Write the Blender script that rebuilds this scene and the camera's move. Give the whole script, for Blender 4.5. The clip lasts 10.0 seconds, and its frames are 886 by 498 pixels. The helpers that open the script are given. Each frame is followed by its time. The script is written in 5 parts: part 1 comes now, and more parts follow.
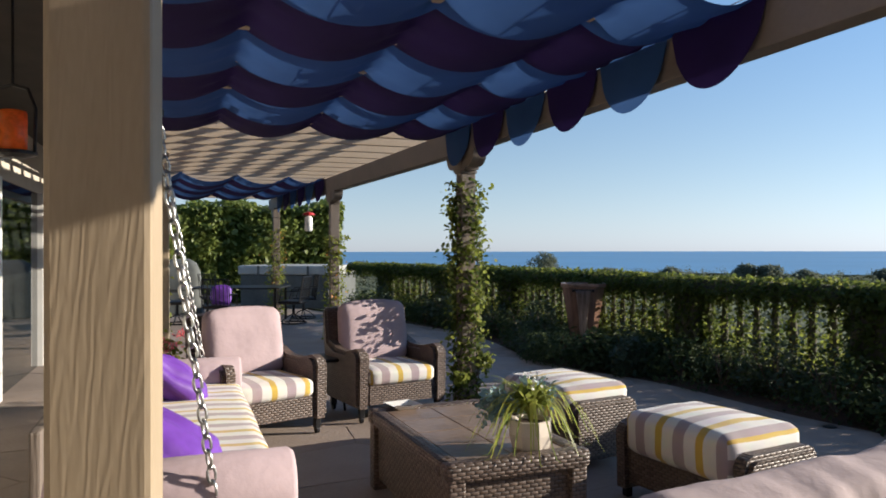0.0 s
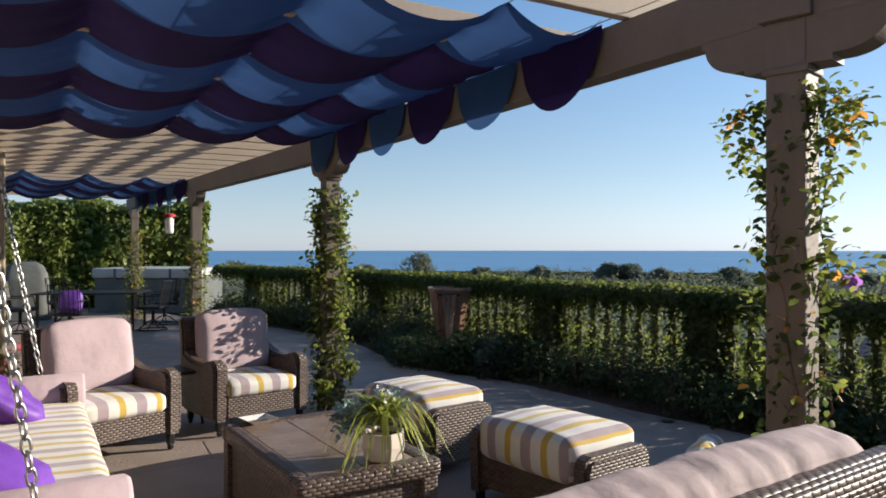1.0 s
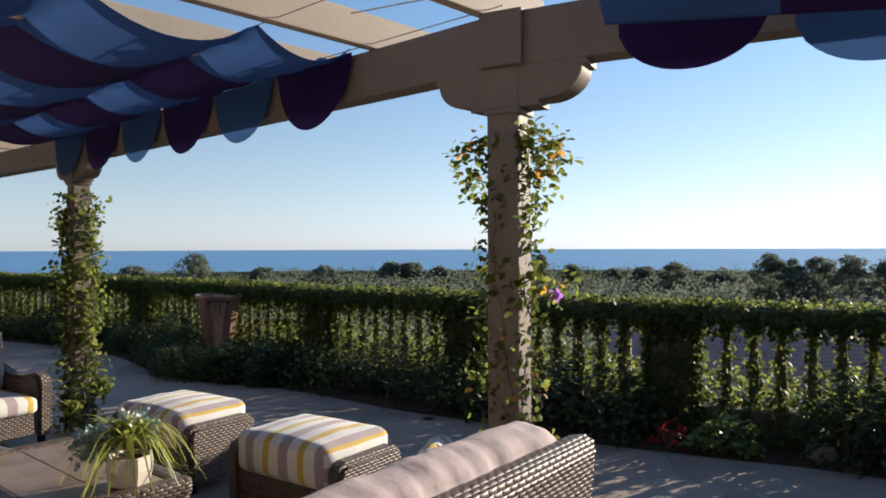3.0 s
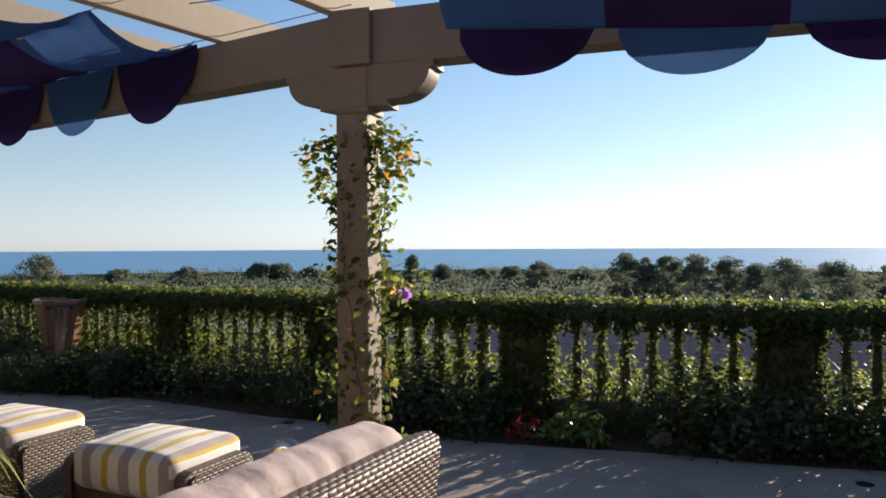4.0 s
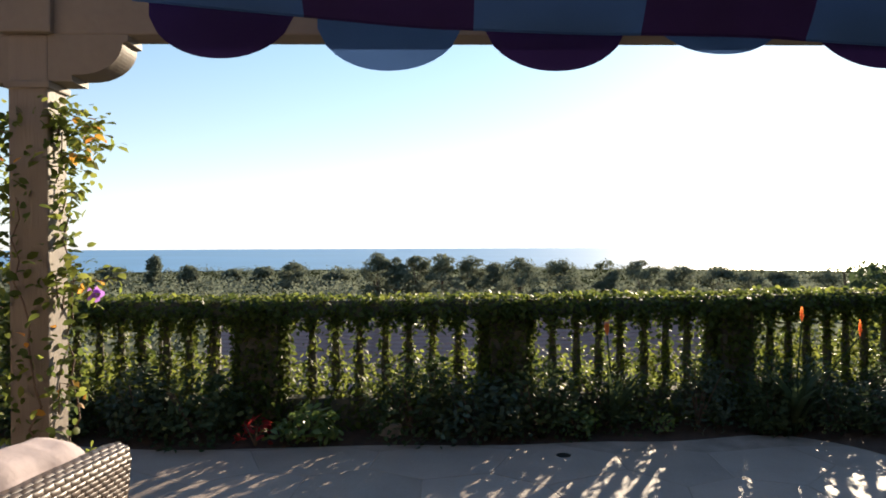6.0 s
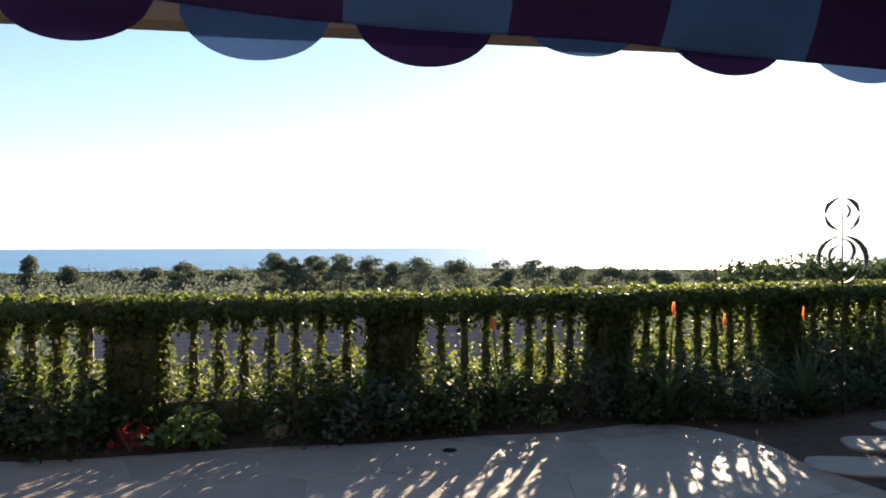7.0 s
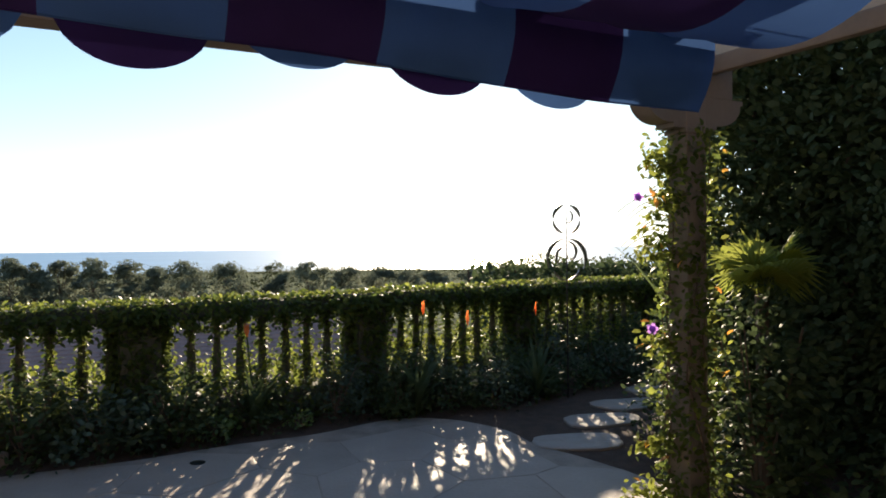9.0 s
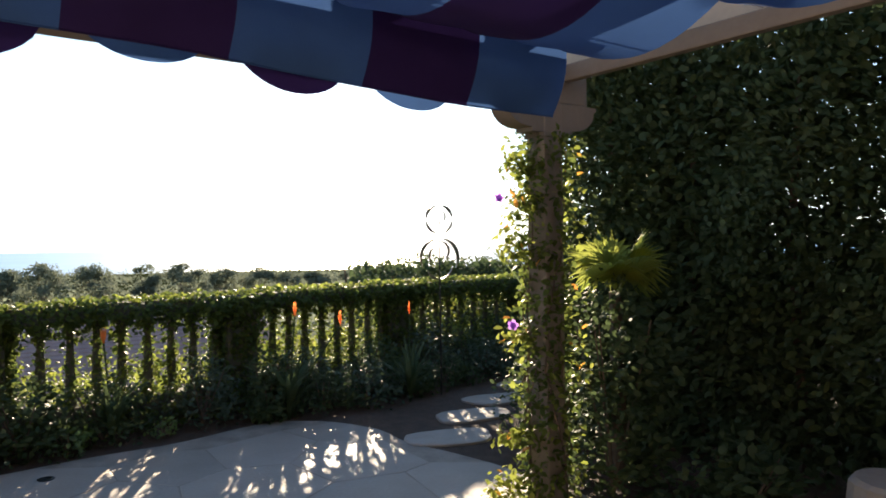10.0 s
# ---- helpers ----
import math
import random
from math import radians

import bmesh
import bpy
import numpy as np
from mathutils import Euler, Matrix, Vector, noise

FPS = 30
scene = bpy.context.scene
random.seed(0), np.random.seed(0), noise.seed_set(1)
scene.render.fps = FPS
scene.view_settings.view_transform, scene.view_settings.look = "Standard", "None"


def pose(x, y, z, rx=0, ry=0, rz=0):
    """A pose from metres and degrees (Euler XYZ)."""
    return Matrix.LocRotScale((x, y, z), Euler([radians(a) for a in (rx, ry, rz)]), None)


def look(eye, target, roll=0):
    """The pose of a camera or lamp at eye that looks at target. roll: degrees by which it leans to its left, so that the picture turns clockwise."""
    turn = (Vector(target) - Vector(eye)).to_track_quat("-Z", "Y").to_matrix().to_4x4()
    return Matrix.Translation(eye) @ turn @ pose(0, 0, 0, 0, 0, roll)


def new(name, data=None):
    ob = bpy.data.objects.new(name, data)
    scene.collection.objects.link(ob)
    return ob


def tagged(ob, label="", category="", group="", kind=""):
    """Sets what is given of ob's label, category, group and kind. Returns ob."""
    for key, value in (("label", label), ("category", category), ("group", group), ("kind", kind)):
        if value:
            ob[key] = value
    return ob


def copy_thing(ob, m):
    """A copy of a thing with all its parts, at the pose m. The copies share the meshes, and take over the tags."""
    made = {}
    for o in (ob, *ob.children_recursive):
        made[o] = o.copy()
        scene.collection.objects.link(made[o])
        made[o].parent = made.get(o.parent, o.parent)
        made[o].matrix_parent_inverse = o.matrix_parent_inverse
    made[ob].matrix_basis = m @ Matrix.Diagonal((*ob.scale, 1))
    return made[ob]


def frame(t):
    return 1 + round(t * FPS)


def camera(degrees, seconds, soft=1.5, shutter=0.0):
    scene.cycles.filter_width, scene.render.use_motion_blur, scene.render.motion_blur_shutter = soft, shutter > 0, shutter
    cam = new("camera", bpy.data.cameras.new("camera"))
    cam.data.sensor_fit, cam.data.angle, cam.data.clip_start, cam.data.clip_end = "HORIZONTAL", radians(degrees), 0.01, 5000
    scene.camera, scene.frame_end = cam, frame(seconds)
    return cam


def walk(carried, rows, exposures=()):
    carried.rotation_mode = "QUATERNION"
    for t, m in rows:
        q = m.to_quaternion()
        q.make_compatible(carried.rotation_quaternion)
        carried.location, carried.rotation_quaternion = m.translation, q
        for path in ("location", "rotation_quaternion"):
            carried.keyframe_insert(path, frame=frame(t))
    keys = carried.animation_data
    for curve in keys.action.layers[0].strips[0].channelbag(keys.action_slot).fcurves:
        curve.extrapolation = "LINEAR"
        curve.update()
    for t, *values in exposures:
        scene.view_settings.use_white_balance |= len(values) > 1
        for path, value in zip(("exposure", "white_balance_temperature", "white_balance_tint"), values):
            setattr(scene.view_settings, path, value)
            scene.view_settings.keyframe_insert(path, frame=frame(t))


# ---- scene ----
cam = camera(63.4, 10.0, soft=1.8)
PATH = [
    (0, (0.4, 0.325, 1.507), (0.417, 2.325, 1.509), -0.1),
    (0.5, (0.466, 0.313, 1.556), (0.662, 2.303, 1.553), 0.1),
    (1, (0.513, 0.273, 1.588), (0.872, 2.24, 1.587), 0),
    (1.5, (0.545, 0.229, 1.62), (1.053, 2.163, 1.617), -0),
    (2, (0.568, 0.174, 1.645), (1.216, 2.066, 1.643), -0.2),
    (3.5, (0.655, 0.045, 1.68), (1.725, 1.735, 1.675), -0.2),
    (4, (0.701, 0.023, 1.674), (1.923, 1.606, 1.669), -0.3),
    (4.5, (0.74, -0.011, 1.671), (2.092, 1.463, 1.665), -0.2),
    (5, (0.773, -0.04, 1.671), (2.242, 1.317, 1.663), -0.3),
    (5.5, (0.815, -0.054, 1.662), (2.402, 1.164, 1.655), -0.3),
    (7, (0.906, -0.163, 1.628), (2.72, 0.679, 1.619), -0.2),
    (7.5, (0.906, -0.213, 1.631), (2.778, 0.491, 1.624), -0.2),
    (8, (0.896, -0.267, 1.634), (2.816, 0.294, 1.627), -0.3),
    (8.5, (0.883, -0.315, 1.647), (2.841, 0.095, 1.638), -0.5),
    (9, (0.881, -0.366, 1.641), (2.866, -0.12, 1.633), -0.6),
    (9.5, (0.879, -0.427, 1.64), (2.878, -0.349, 1.63), -0.8),
    (10, (0.865, -0.463, 1.638), (2.864, -0.543, 1.626), -0.8),
]
walk(cam, [(t, look(eye, target, roll)) for t, eye, target, roll in PATH],
     exposures=[(0, 0.85, 6100, 10), (2, 0.87, 6200, 10), (4.0, 0.93, 6600, 10), (5.0, 1.05, 7000, 10), (5.7, 1.2, 7100, 10), (7, 1.48, 7200, 10), (7.6, 1.57, 7200, 10), (8.5, 1.45, 7200, 10), (9.2, 1.20, 7200, 10), (10, 1.75, 7200, 10)])

# ---- light ----
SUN_AZ, SUN_EL = 6.8, 15.3
world = bpy.data.worlds.new("sky")
scene.world = world
world.use_nodes = True
wn = world.node_tree
sky = wn.nodes.new("ShaderNodeTexSky")
sky.sky_type, sky.sun_disc = "NISHITA", False
sky.sun_elevation, sky.sun_rotation = radians(SUN_EL), radians(90 - SUN_AZ)
sky.altitude, sky.air_density, sky.dust_density, sky.ozone_density = 60, 1.0, 0.08, 3.0
wn.nodes["Background"].inputs["Strength"].default_value = 0.1
# sea haze: towards the horizon the sky's colour pales to a cool white
tcw, sepw = wn.nodes.new("ShaderNodeTexCoord"), wn.nodes.new("ShaderNodeSeparateXYZ")
wn.links.new(tcw.outputs["Generated"], sepw.inputs[0])
haze = wn.nodes.new("ShaderNodeMapRange")
haze.inputs["From Min"].default_value, haze.inputs["From Max"].default_value = -0.02, 0.36
haze.inputs["To Min"].default_value, haze.inputs["To Max"].default_value = 0.78, 0.0
wn.links.new(sepw.outputs["Z"], haze.inputs["Value"])
bw = wn.nodes.new("ShaderNodeRGBToBW")
wn.links.new(sky.outputs["Color"], bw.inputs["Color"])
cool = wn.nodes.new("ShaderNodeMix")
cool.data_type, cool.blend_type = "RGBA", "MULTIPLY"
cool.inputs["Factor"].default_value = 1.0
cool.inputs["B"].default_value = (0.61, 0.70, 0.86, 1)
wn.links.new(bw.outputs["Val"], cool.inputs["A"])
hmix = wn.nodes.new("ShaderNodeMix")
hmix.data_type = "RGBA"
wn.links.new(haze.outputs["Result"], hmix.inputs["Factor"])
wn.links.new(sky.outputs["Color"], hmix.inputs["A"])
wn.links.new(cool.outputs["Result"], hmix.inputs["B"])
wn.links.new(hmix.outputs["Result"], wn.nodes["Background"].inputs["Color"])
lamp = bpy.data.lights.new("sun", "SUN")
lamp.energy, lamp.angle, lamp.color = 5.0, radians(0.53), (1.0, 0.86, 0.68)
sun = new("sun", lamp)
sd = Vector((math.cos(radians(SUN_AZ)) * math.cos(radians(SUN_EL)), math.sin(radians(SUN_AZ)) * math.cos(radians(SUN_EL)), math.sin(radians(SUN_EL))))
sun.matrix_world = look(sd * 60, (0, 0, 0))

# ---- materials ----
MATS = {}


def mat(name, color=(0.5, 0.5, 0.5), rough=0.6, metal=0.0, var=0.15, scale=6.0, bump=0.0, bscale=40.0, stretch=(1, 1, 1), color2=None, island=0.0, randob=0.0, translucent=0.0, spec=0.5, dirt=0.0):
    """A surface with a base colour, cloudy variation at two scales, grain relief and, for leaves, light through the sheet."""
    m = bpy.data.materials.new(name)
    m.use_nodes = True
    nt, N, L = m.node_tree, m.node_tree.nodes, m.node_tree.links
    b = N["Principled BSDF"]
    b.inputs["Roughness"].default_value, b.inputs["Metallic"].default_value = rough, metal
    b.inputs["Specular IOR Level"].default_value = spec
    tc = N.new("ShaderNodeTexCoord")
    mp = N.new("ShaderNodeMapping")
    mp.inputs["Scale"].default_value = stretch
    L.new(tc.outputs["Object"], mp.inputs["Vector"])
    n1 = N.new("ShaderNodeTexNoise")
    n1.inputs["Scale"].default_value, n1.inputs["Detail"].default_value = scale, 5
    n2 = N.new("ShaderNodeTexNoise")
    n2.inputs["Scale"].default_value, n2.inputs["Detail"].default_value = bscale, 4
    for n in (n1, n2):
        L.new(mp.outputs["Vector"], n.inputs["Vector"])
    c2 = color2 or tuple(c * (1 - 2.2 * var) if var < 0.45 else c * 0.1 for c in color)
    mix = N.new("ShaderNodeMix")
    mix.data_type = "RGBA"
    mix.inputs["A"].default_value, mix.inputs["B"].default_value = (*color, 1), (*c2, 1)
    rng = N.new("ShaderNodeMapRange")
    rng.inputs["From Min"].default_value, rng.inputs["From Max"].default_value = 0.35, 0.68
    add = N.new("ShaderNodeMath")
    add.operation = "MULTIPLY_ADD"
    add.inputs[1].default_value = 0.3
    L.new(n2.outputs["Fac"], add.inputs[0])
    sub = N.new("ShaderNodeMath")
    sub.operation = "MULTIPLY"
    sub.inputs[1].default_value = 0.7
    L.new(n1.outputs["Fac"], sub.inputs[0])
    L.new(sub.outputs[0], add.inputs[2])
    L.new(add.outputs[0], rng.inputs["Value"])
    fac = rng.outputs["Result"]
    if island or randob:
        src = N.new("ShaderNodeNewGeometry").outputs["Random Per Island"] if island else N.new("ShaderNodeObjectInfo").outputs["Random"]
        amt = island or randob
        lerp = N.new("ShaderNodeMix")
        lerp.inputs["Factor"].default_value = amt
        L.new(fac, lerp.inputs["A"])
        L.new(src, lerp.inputs["B"])
        fac = lerp.outputs["Result"]
    L.new(fac, mix.inputs["Factor"])
    L.new(mix.outputs["Result"], b.inputs["Base Color"])
    if bump:
        bp = N.new("ShaderNodeBump")
        bp.inputs["Strength"].default_value, bp.inputs["Distance"].default_value = bump, 0.01
        L.new(n2.outputs["Fac"], bp.inputs["Height"])
        L.new(bp.outputs["Normal"], b.inputs["Normal"])
    if translucent:
        tr = N.new("ShaderNodeBsdfTranslucent")
        hs = N.new("ShaderNodeHueSaturation")
        hs.inputs["Value"].default_value, hs.inputs["Saturation"].default_value = 2.2, 0.95
        L.new(mix.outputs["Result"], hs.inputs["Color"])
        L.new(hs.outputs["Color"], tr.inputs["Color"])
        ms = N.new("ShaderNodeMixShader")
        ms.inputs["Fac"].default_value = translucent
        L.new(b.outputs[0], ms.inputs[1])
        L.new(tr.outputs[0], ms.inputs[2])
        L.new(ms.outputs[0], N["Material Output"].inputs["Surface"])
    MATS[name] = m
    return m


def uv_mat(name, kind):
    """Woven or striped cloth laid out in metres on the surface's own coordinates."""
    m = bpy.data.materials.new(name)
    m.use_nodes = True
    N, L = m.node_tree.nodes, m.node_tree.links
    b = N["Principled BSDF"]
    uv = N.new("ShaderNodeUVMap")
    if kind == "wicker":
        def node(op, a, b=None):
            n = N.new("ShaderNodeMath")
            n.operation = op
            for k, v in enumerate((a, b)):
                if isinstance(v, (int, float)):
                    n.inputs[k].default_value = v
                elif v is not None:
                    L.new(v, n.inputs[k])
            return n.outputs[0]

        sp = N.new("ShaderNodeSeparateXYZ")
        L.new(uv.outputs[0], sp.inputs[0])
        # flat strands woven over and under upright ribs
        rowc = node("DIVIDE", sp.outputs["Y"], 0.0185)
        row = node("FLOOR", rowc)
        colc = node("ADD", node("DIVIDE", sp.outputs["X"], 0.046), node("MULTIPLY", node("MODULO", row, 2.0), 0.5))
        hu = node("SINE", node("MULTIPLY", node("FRACT", colc), math.pi))
        hv = node("SINE", node("MULTIPLY", node("FRACT", rowc), math.pi))
        high = node("MULTIPLY", node("POWER", hu, 0.55), node("POWER", hv, 0.6))
        wn1 = N.new("ShaderNodeTexWhiteNoise")
        cmb = N.new("ShaderNodeCombineXYZ")
        L.new(row, cmb.inputs["X"])
        L.new(node("FLOOR", colc), cmb.inputs["Y"])
        L.new(cmb.outputs[0], wn1.inputs["Vector"])
        ns = N.new("ShaderNodeTexNoise")
        ns.inputs["Scale"].default_value, ns.inputs["Detail"].default_value = 6, 5
        L.new(uv.outputs[0], ns.inputs["Vector"])
        tone = node("ADD", node("MULTIPLY", wn1.outputs["Value"], 0.45), node("MULTIPLY", ns.outputs["Fac"], 0.6))
        strand = N.new("ShaderNodeMix")
        strand.data_type = "RGBA"
        strand.inputs["A"].default_value, strand.inputs["B"].default_value = (0.048, 0.031, 0.024, 1), (0.2, 0.145, 0.115, 1)
        L.new(tone, strand.inputs["Factor"])
        gap = N.new("ShaderNodeMix")
        gap.data_type = "RGBA"
        gap.inputs["A"].default_value = (0.012, 0.008, 0.006, 1)
        L.new(node("MINIMUM", node("MULTIPLY", high, 1.8), 1.0), gap.inputs["Factor"])
        L.new(strand.outputs["Result"], gap.inputs["B"])
        L.new(gap.outputs["Result"], b.inputs["Base Color"])
        bp = N.new("ShaderNodeBump")
        bp.inputs["Strength"].default_value, bp.inputs["Distance"].default_value = 0.75, 0.006
        L.new(high, bp.inputs["Height"])
        L.new(bp.outputs["Normal"], b.inputs["Normal"])
        b.inputs["Roughness"].default_value = 0.46
    else:
        sp = N.new("ShaderNodeSeparateXYZ")
        L.new(uv.outputs[0], sp.inputs[0])
        dv = N.new("ShaderNodeMath")
        dv.operation = "DIVIDE"
        dv.inputs[1].default_value = 0.29
        L.new(sp.outputs["X"], dv.inputs[0])
        fr = N.new("ShaderNodeMath")
        fr.operation = "FRACT"
        L.new(dv.outputs[0], fr.inputs[0])
        rp = N.new("ShaderNodeValToRGB")
        rp.color_ramp.interpolation = "CONSTANT"
        white, gold, mauve = (0.78, 0.75, 0.70, 1), (0.62, 0.42, 0.07, 1), (0.42, 0.34, 0.35, 1)
        el = rp.color_ramp.elements
        el[0].position, el[0].color = 0.0, gold
        el[1].position, el[1].color = 0.17, white
        for p, c in ((0.45, mauve), (0.72, white)):
            e = el.new(p)
            e.color = c
        L.new(fr.outputs[0], rp.inputs["Fac"])
        ns = N.new("ShaderNodeTexNoise")
        ns.inputs["Scale"].default_value, ns.inputs["Detail"].default_value = 9, 6
        L.new(uv.outputs[0], ns.inputs["Vector"])
        mx = N.new("ShaderNodeMix")
        mx.data_type, mx.blend_type = "RGBA", "MULTIPLY"
        mx.inputs["Factor"].default_value = 0.25
        L.new(rp.outputs["Color"], mx.inputs["A"])
        L.new(ns.outputs["Color"], mx.inputs["B"])
        L.new(mx.outputs["Result"], b.inputs["Base Color"])
        wv = N.new("ShaderNodeTexNoise")
        wv.inputs["Scale"].default_value = 400
        L.new(uv.outputs[0], wv.inputs["Vector"])
        bp = N.new("ShaderNodeBump")
        bp.inputs["Strength"].default_value, bp.inputs["Distance"].default_value = 0.25, 0.003
        L.new(wv.outputs["Fac"], bp.inputs["Height"])
        L.new(bp.outputs["Normal"], b.inputs["Normal"])
        b.inputs["Roughness"].default_value = 0.85
        b.inputs["Sheen Weight"].default_value = 0.2
    MATS[name] = m
    return m


WICKER = uv_mat("wicker", "wicker")
STRIPED = uv_mat("striped_cloth", "stripes")
MAUVE = mat("mauve_cloth", (0.48, 0.375, 0.395), 0.85, var=0.06, scale=5, bump=0.45, bscale=17, spec=0.2)
PALE_MAUVE = mat("pale_mauve_cloth", (0.48, 0.40, 0.405), 0.85, var=0.06, scale=5, bump=0.45, bscale=17, spec=0.2)
PURPLE = mat("purple_satin", (0.15, 0.045, 0.38), 0.55, var=0.1, scale=8, bump=0.1, bscale=30)
BLUE_CLOTH = mat("blue_canvas", (0.031, 0.086, 0.245), 0.8, var=0.1, scale=3, bump=0.15, bscale=300, translucent=0.14, spec=0.2)
PLUM_CLOTH = mat("plum_canvas", (0.021, 0.0095, 0.078), 0.8, var=0.12, scale=3, bump=0.15, bscale=300, translucent=0.03, spec=0.2)


def grain_mat(name, light, dark):
    """Painted timber pressed with a flowing, upright wood grain."""
    m = mat(name, light, 0.6, var=0.05, scale=2.5, stretch=(3, 3, 0.6), color2=dark)
    N, L = m.node_tree.nodes, m.node_tree.links
    tc, mp, wv, bp = (N.new(k) for k in ("ShaderNodeTexCoord", "ShaderNodeMapping", "ShaderNodeTexWave", "ShaderNodeBump"))
    mp.inputs["Scale"].default_value = (1, 1, 0.13)
    wv.bands_direction = "DIAGONAL"
    for key, v in (("Scale", 34.0), ("Distortion", 12.0), ("Detail", 2.5), ("Detail Scale", 0.9), ("Detail Roughness", 0.45)):
        wv.inputs[key].default_value = v
    bp.inputs["Strength"].default_value, bp.inputs["Distance"].default_value = 0.16, 0.002
    L.new(tc.outputs["Object"], mp.inputs["Vector"])
    L.new(mp.outputs["Vector"], wv.inputs["Vector"])
    L.new(wv.outputs["Fac"], bp.inputs["Height"])
    L.new(bp.outputs["Normal"], N["Principled BSDF"].inputs["Normal"])
    return m


# one tan timber: sun put into NEAR_WOOD and RAFTER, shade into WOOD and BEAM
NEAR_WOOD = grain_mat("sunlit_embossed_timber", (0.40, 0.32, 0.22), (0.33, 0.26, 0.175))
WOOD = mat("shaded_timber_paint", (0.185, 0.15, 0.122), 0.65, var=0.05, scale=3, bump=0.35, bscale=18, stretch=(6, 6, 0.6))
BEAM = mat("shaded_beam_paint", (0.18, 0.147, 0.118), 0.65, var=0.1, scale=2.5, bump=0.25, bscale=30, stretch=(1, 1, 1))
RAFTER = mat("sunlit_rafter_paint", (0.46, 0.37, 0.275), 0.65, var=0.08, scale=2.5, bump=0.06, bscale=30)
FLAG = mat("flagstone", (0.37, 0.298, 0.25), 0.62, var=0.17, scale=2.2, bump=0.5, bscale=35, randob=0.45)
GROUT = mat("grout", (0.34, 0.275, 0.23), 0.9, var=0.2, scale=5, bump=0.4, bscale=80)
SOIL = mat("bark_mulch", (0.085, 0.045, 0.028), 0.95, var=0.25, scale=9, bump=1.0, bscale=60)
LAND = mat("far_land", (0.035, 0.042, 0.02), 1.0, var=0.2, scale=0.05, bscale=0.6, spec=0.0)
STUCCO = mat("balustrade_stone", (0.10, 0.095, 0.065), 0.9, var=0.15, scale=4, bump=0.3, bscale=60)
# ivy in two tones: IVY_LIT has sunlight put into its colour
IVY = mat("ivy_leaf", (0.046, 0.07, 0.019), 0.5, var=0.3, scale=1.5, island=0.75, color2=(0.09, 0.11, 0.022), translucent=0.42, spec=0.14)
IVY_LIT = mat("lit_leaf", (0.11, 0.14, 0.022), 0.5, var=0.3, scale=2, island=0.7, color2=(0.165, 0.175, 0.035), translucent=0.48, spec=0.18)
ORANGE_LEAF = mat("autumn_leaf", (0.42, 0.13, 0.02), 0.5, var=0.2, island=0.6, color2=(0.45, 0.28, 0.03), translucent=0.45)
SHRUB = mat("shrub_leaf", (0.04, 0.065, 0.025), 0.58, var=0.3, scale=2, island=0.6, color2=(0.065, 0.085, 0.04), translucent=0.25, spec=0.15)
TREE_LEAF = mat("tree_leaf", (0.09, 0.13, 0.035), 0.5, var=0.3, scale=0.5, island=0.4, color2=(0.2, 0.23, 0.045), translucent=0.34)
# distance haze is put into the far leaves as a paler, greyer colour
FAR_LEAF = mat("hazy_far_leaf", (0.12, 0.14, 0.10), 0.8, var=0.3, scale=0.05, island=0.35, color2=(0.145, 0.16, 0.115), translucent=0.28, spec=0.05)
BARK = mat("bark", (0.16, 0.11, 0.08), 0.9, var=0.25, scale=8, bump=0.8, bscale=25, stretch=(3, 3, 0.6))
BLACK = mat("black_metal", (0.02, 0.02, 0.022), 0.4, metal=0.6, var=0.1, bump=0.05)
STEEL = mat("galvanised_chain", (0.55, 0.55, 0.54), 0.32, metal=1.0, var=0.1, scale=30)
CERAMIC = mat("cream_ceramic", (0.68, 0.60, 0.52), 0.35, var=0.06, scale=10)


# ---- mesh helpers ----
def part(name, bm, material, parent=None, label="", smooth=False):
    """Links a bmesh as one mesh object under a thing or a part."""
    me = bpy.data.meshes.new(name)
    bm.to_mesh(me)
    bm.free()
    me.materials.append(material)
    if smooth:
        me.shade_smooth()
    ob = new(name, me)
    if parent is not None:
        ob.parent = parent
    if label:
        ob["label"] = label
    return ob


def thing(name, m, label, category, group="", kind=""):
    ob = new(name)
    ob.empty_display_size = 0.1
    ob.matrix_world = m
    return tagged(ob, label, category, group, kind)


def box_uv(bm, swap=False):
    uvl = bm.loops.layers.uv.verify()
    for f in bm.faces:
        n = f.normal
        a = max(range(3), key=lambda i: abs(n[i]))
        for l in f.loops:
            c = l.vert.co
            u, v = ((c.y, c.z), (c.x, c.z), (c.x, c.y))[a]
            l[uvl].uv = (v, u) if swap else (u, v)


def add_box(bm, lo, hi, m=None):
    r = bmesh.ops.create_cube(bm, size=1)
    vs = r["verts"]
    lo, hi = Vector(lo), Vector(hi)
    for v in vs:
        v.co = Vector([(lo[i] + hi[i]) / 2 + v.co[i] * (hi[i] - lo[i]) for i in range(3)])
        if m:
            v.co = m @ v.co
    return vs


def box(lo, hi, bevel=0.0, m=None, seg=2):
    bm = bmesh.new()
    add_box(bm, lo, hi, m)
    if bevel:
        bmesh.ops.bevel(bm, geom=bm.edges[:], offset=bevel, segments=seg, affect="EDGES", profile=0.6)
    bm.normal_update()
    box_uv(bm)
    return bm


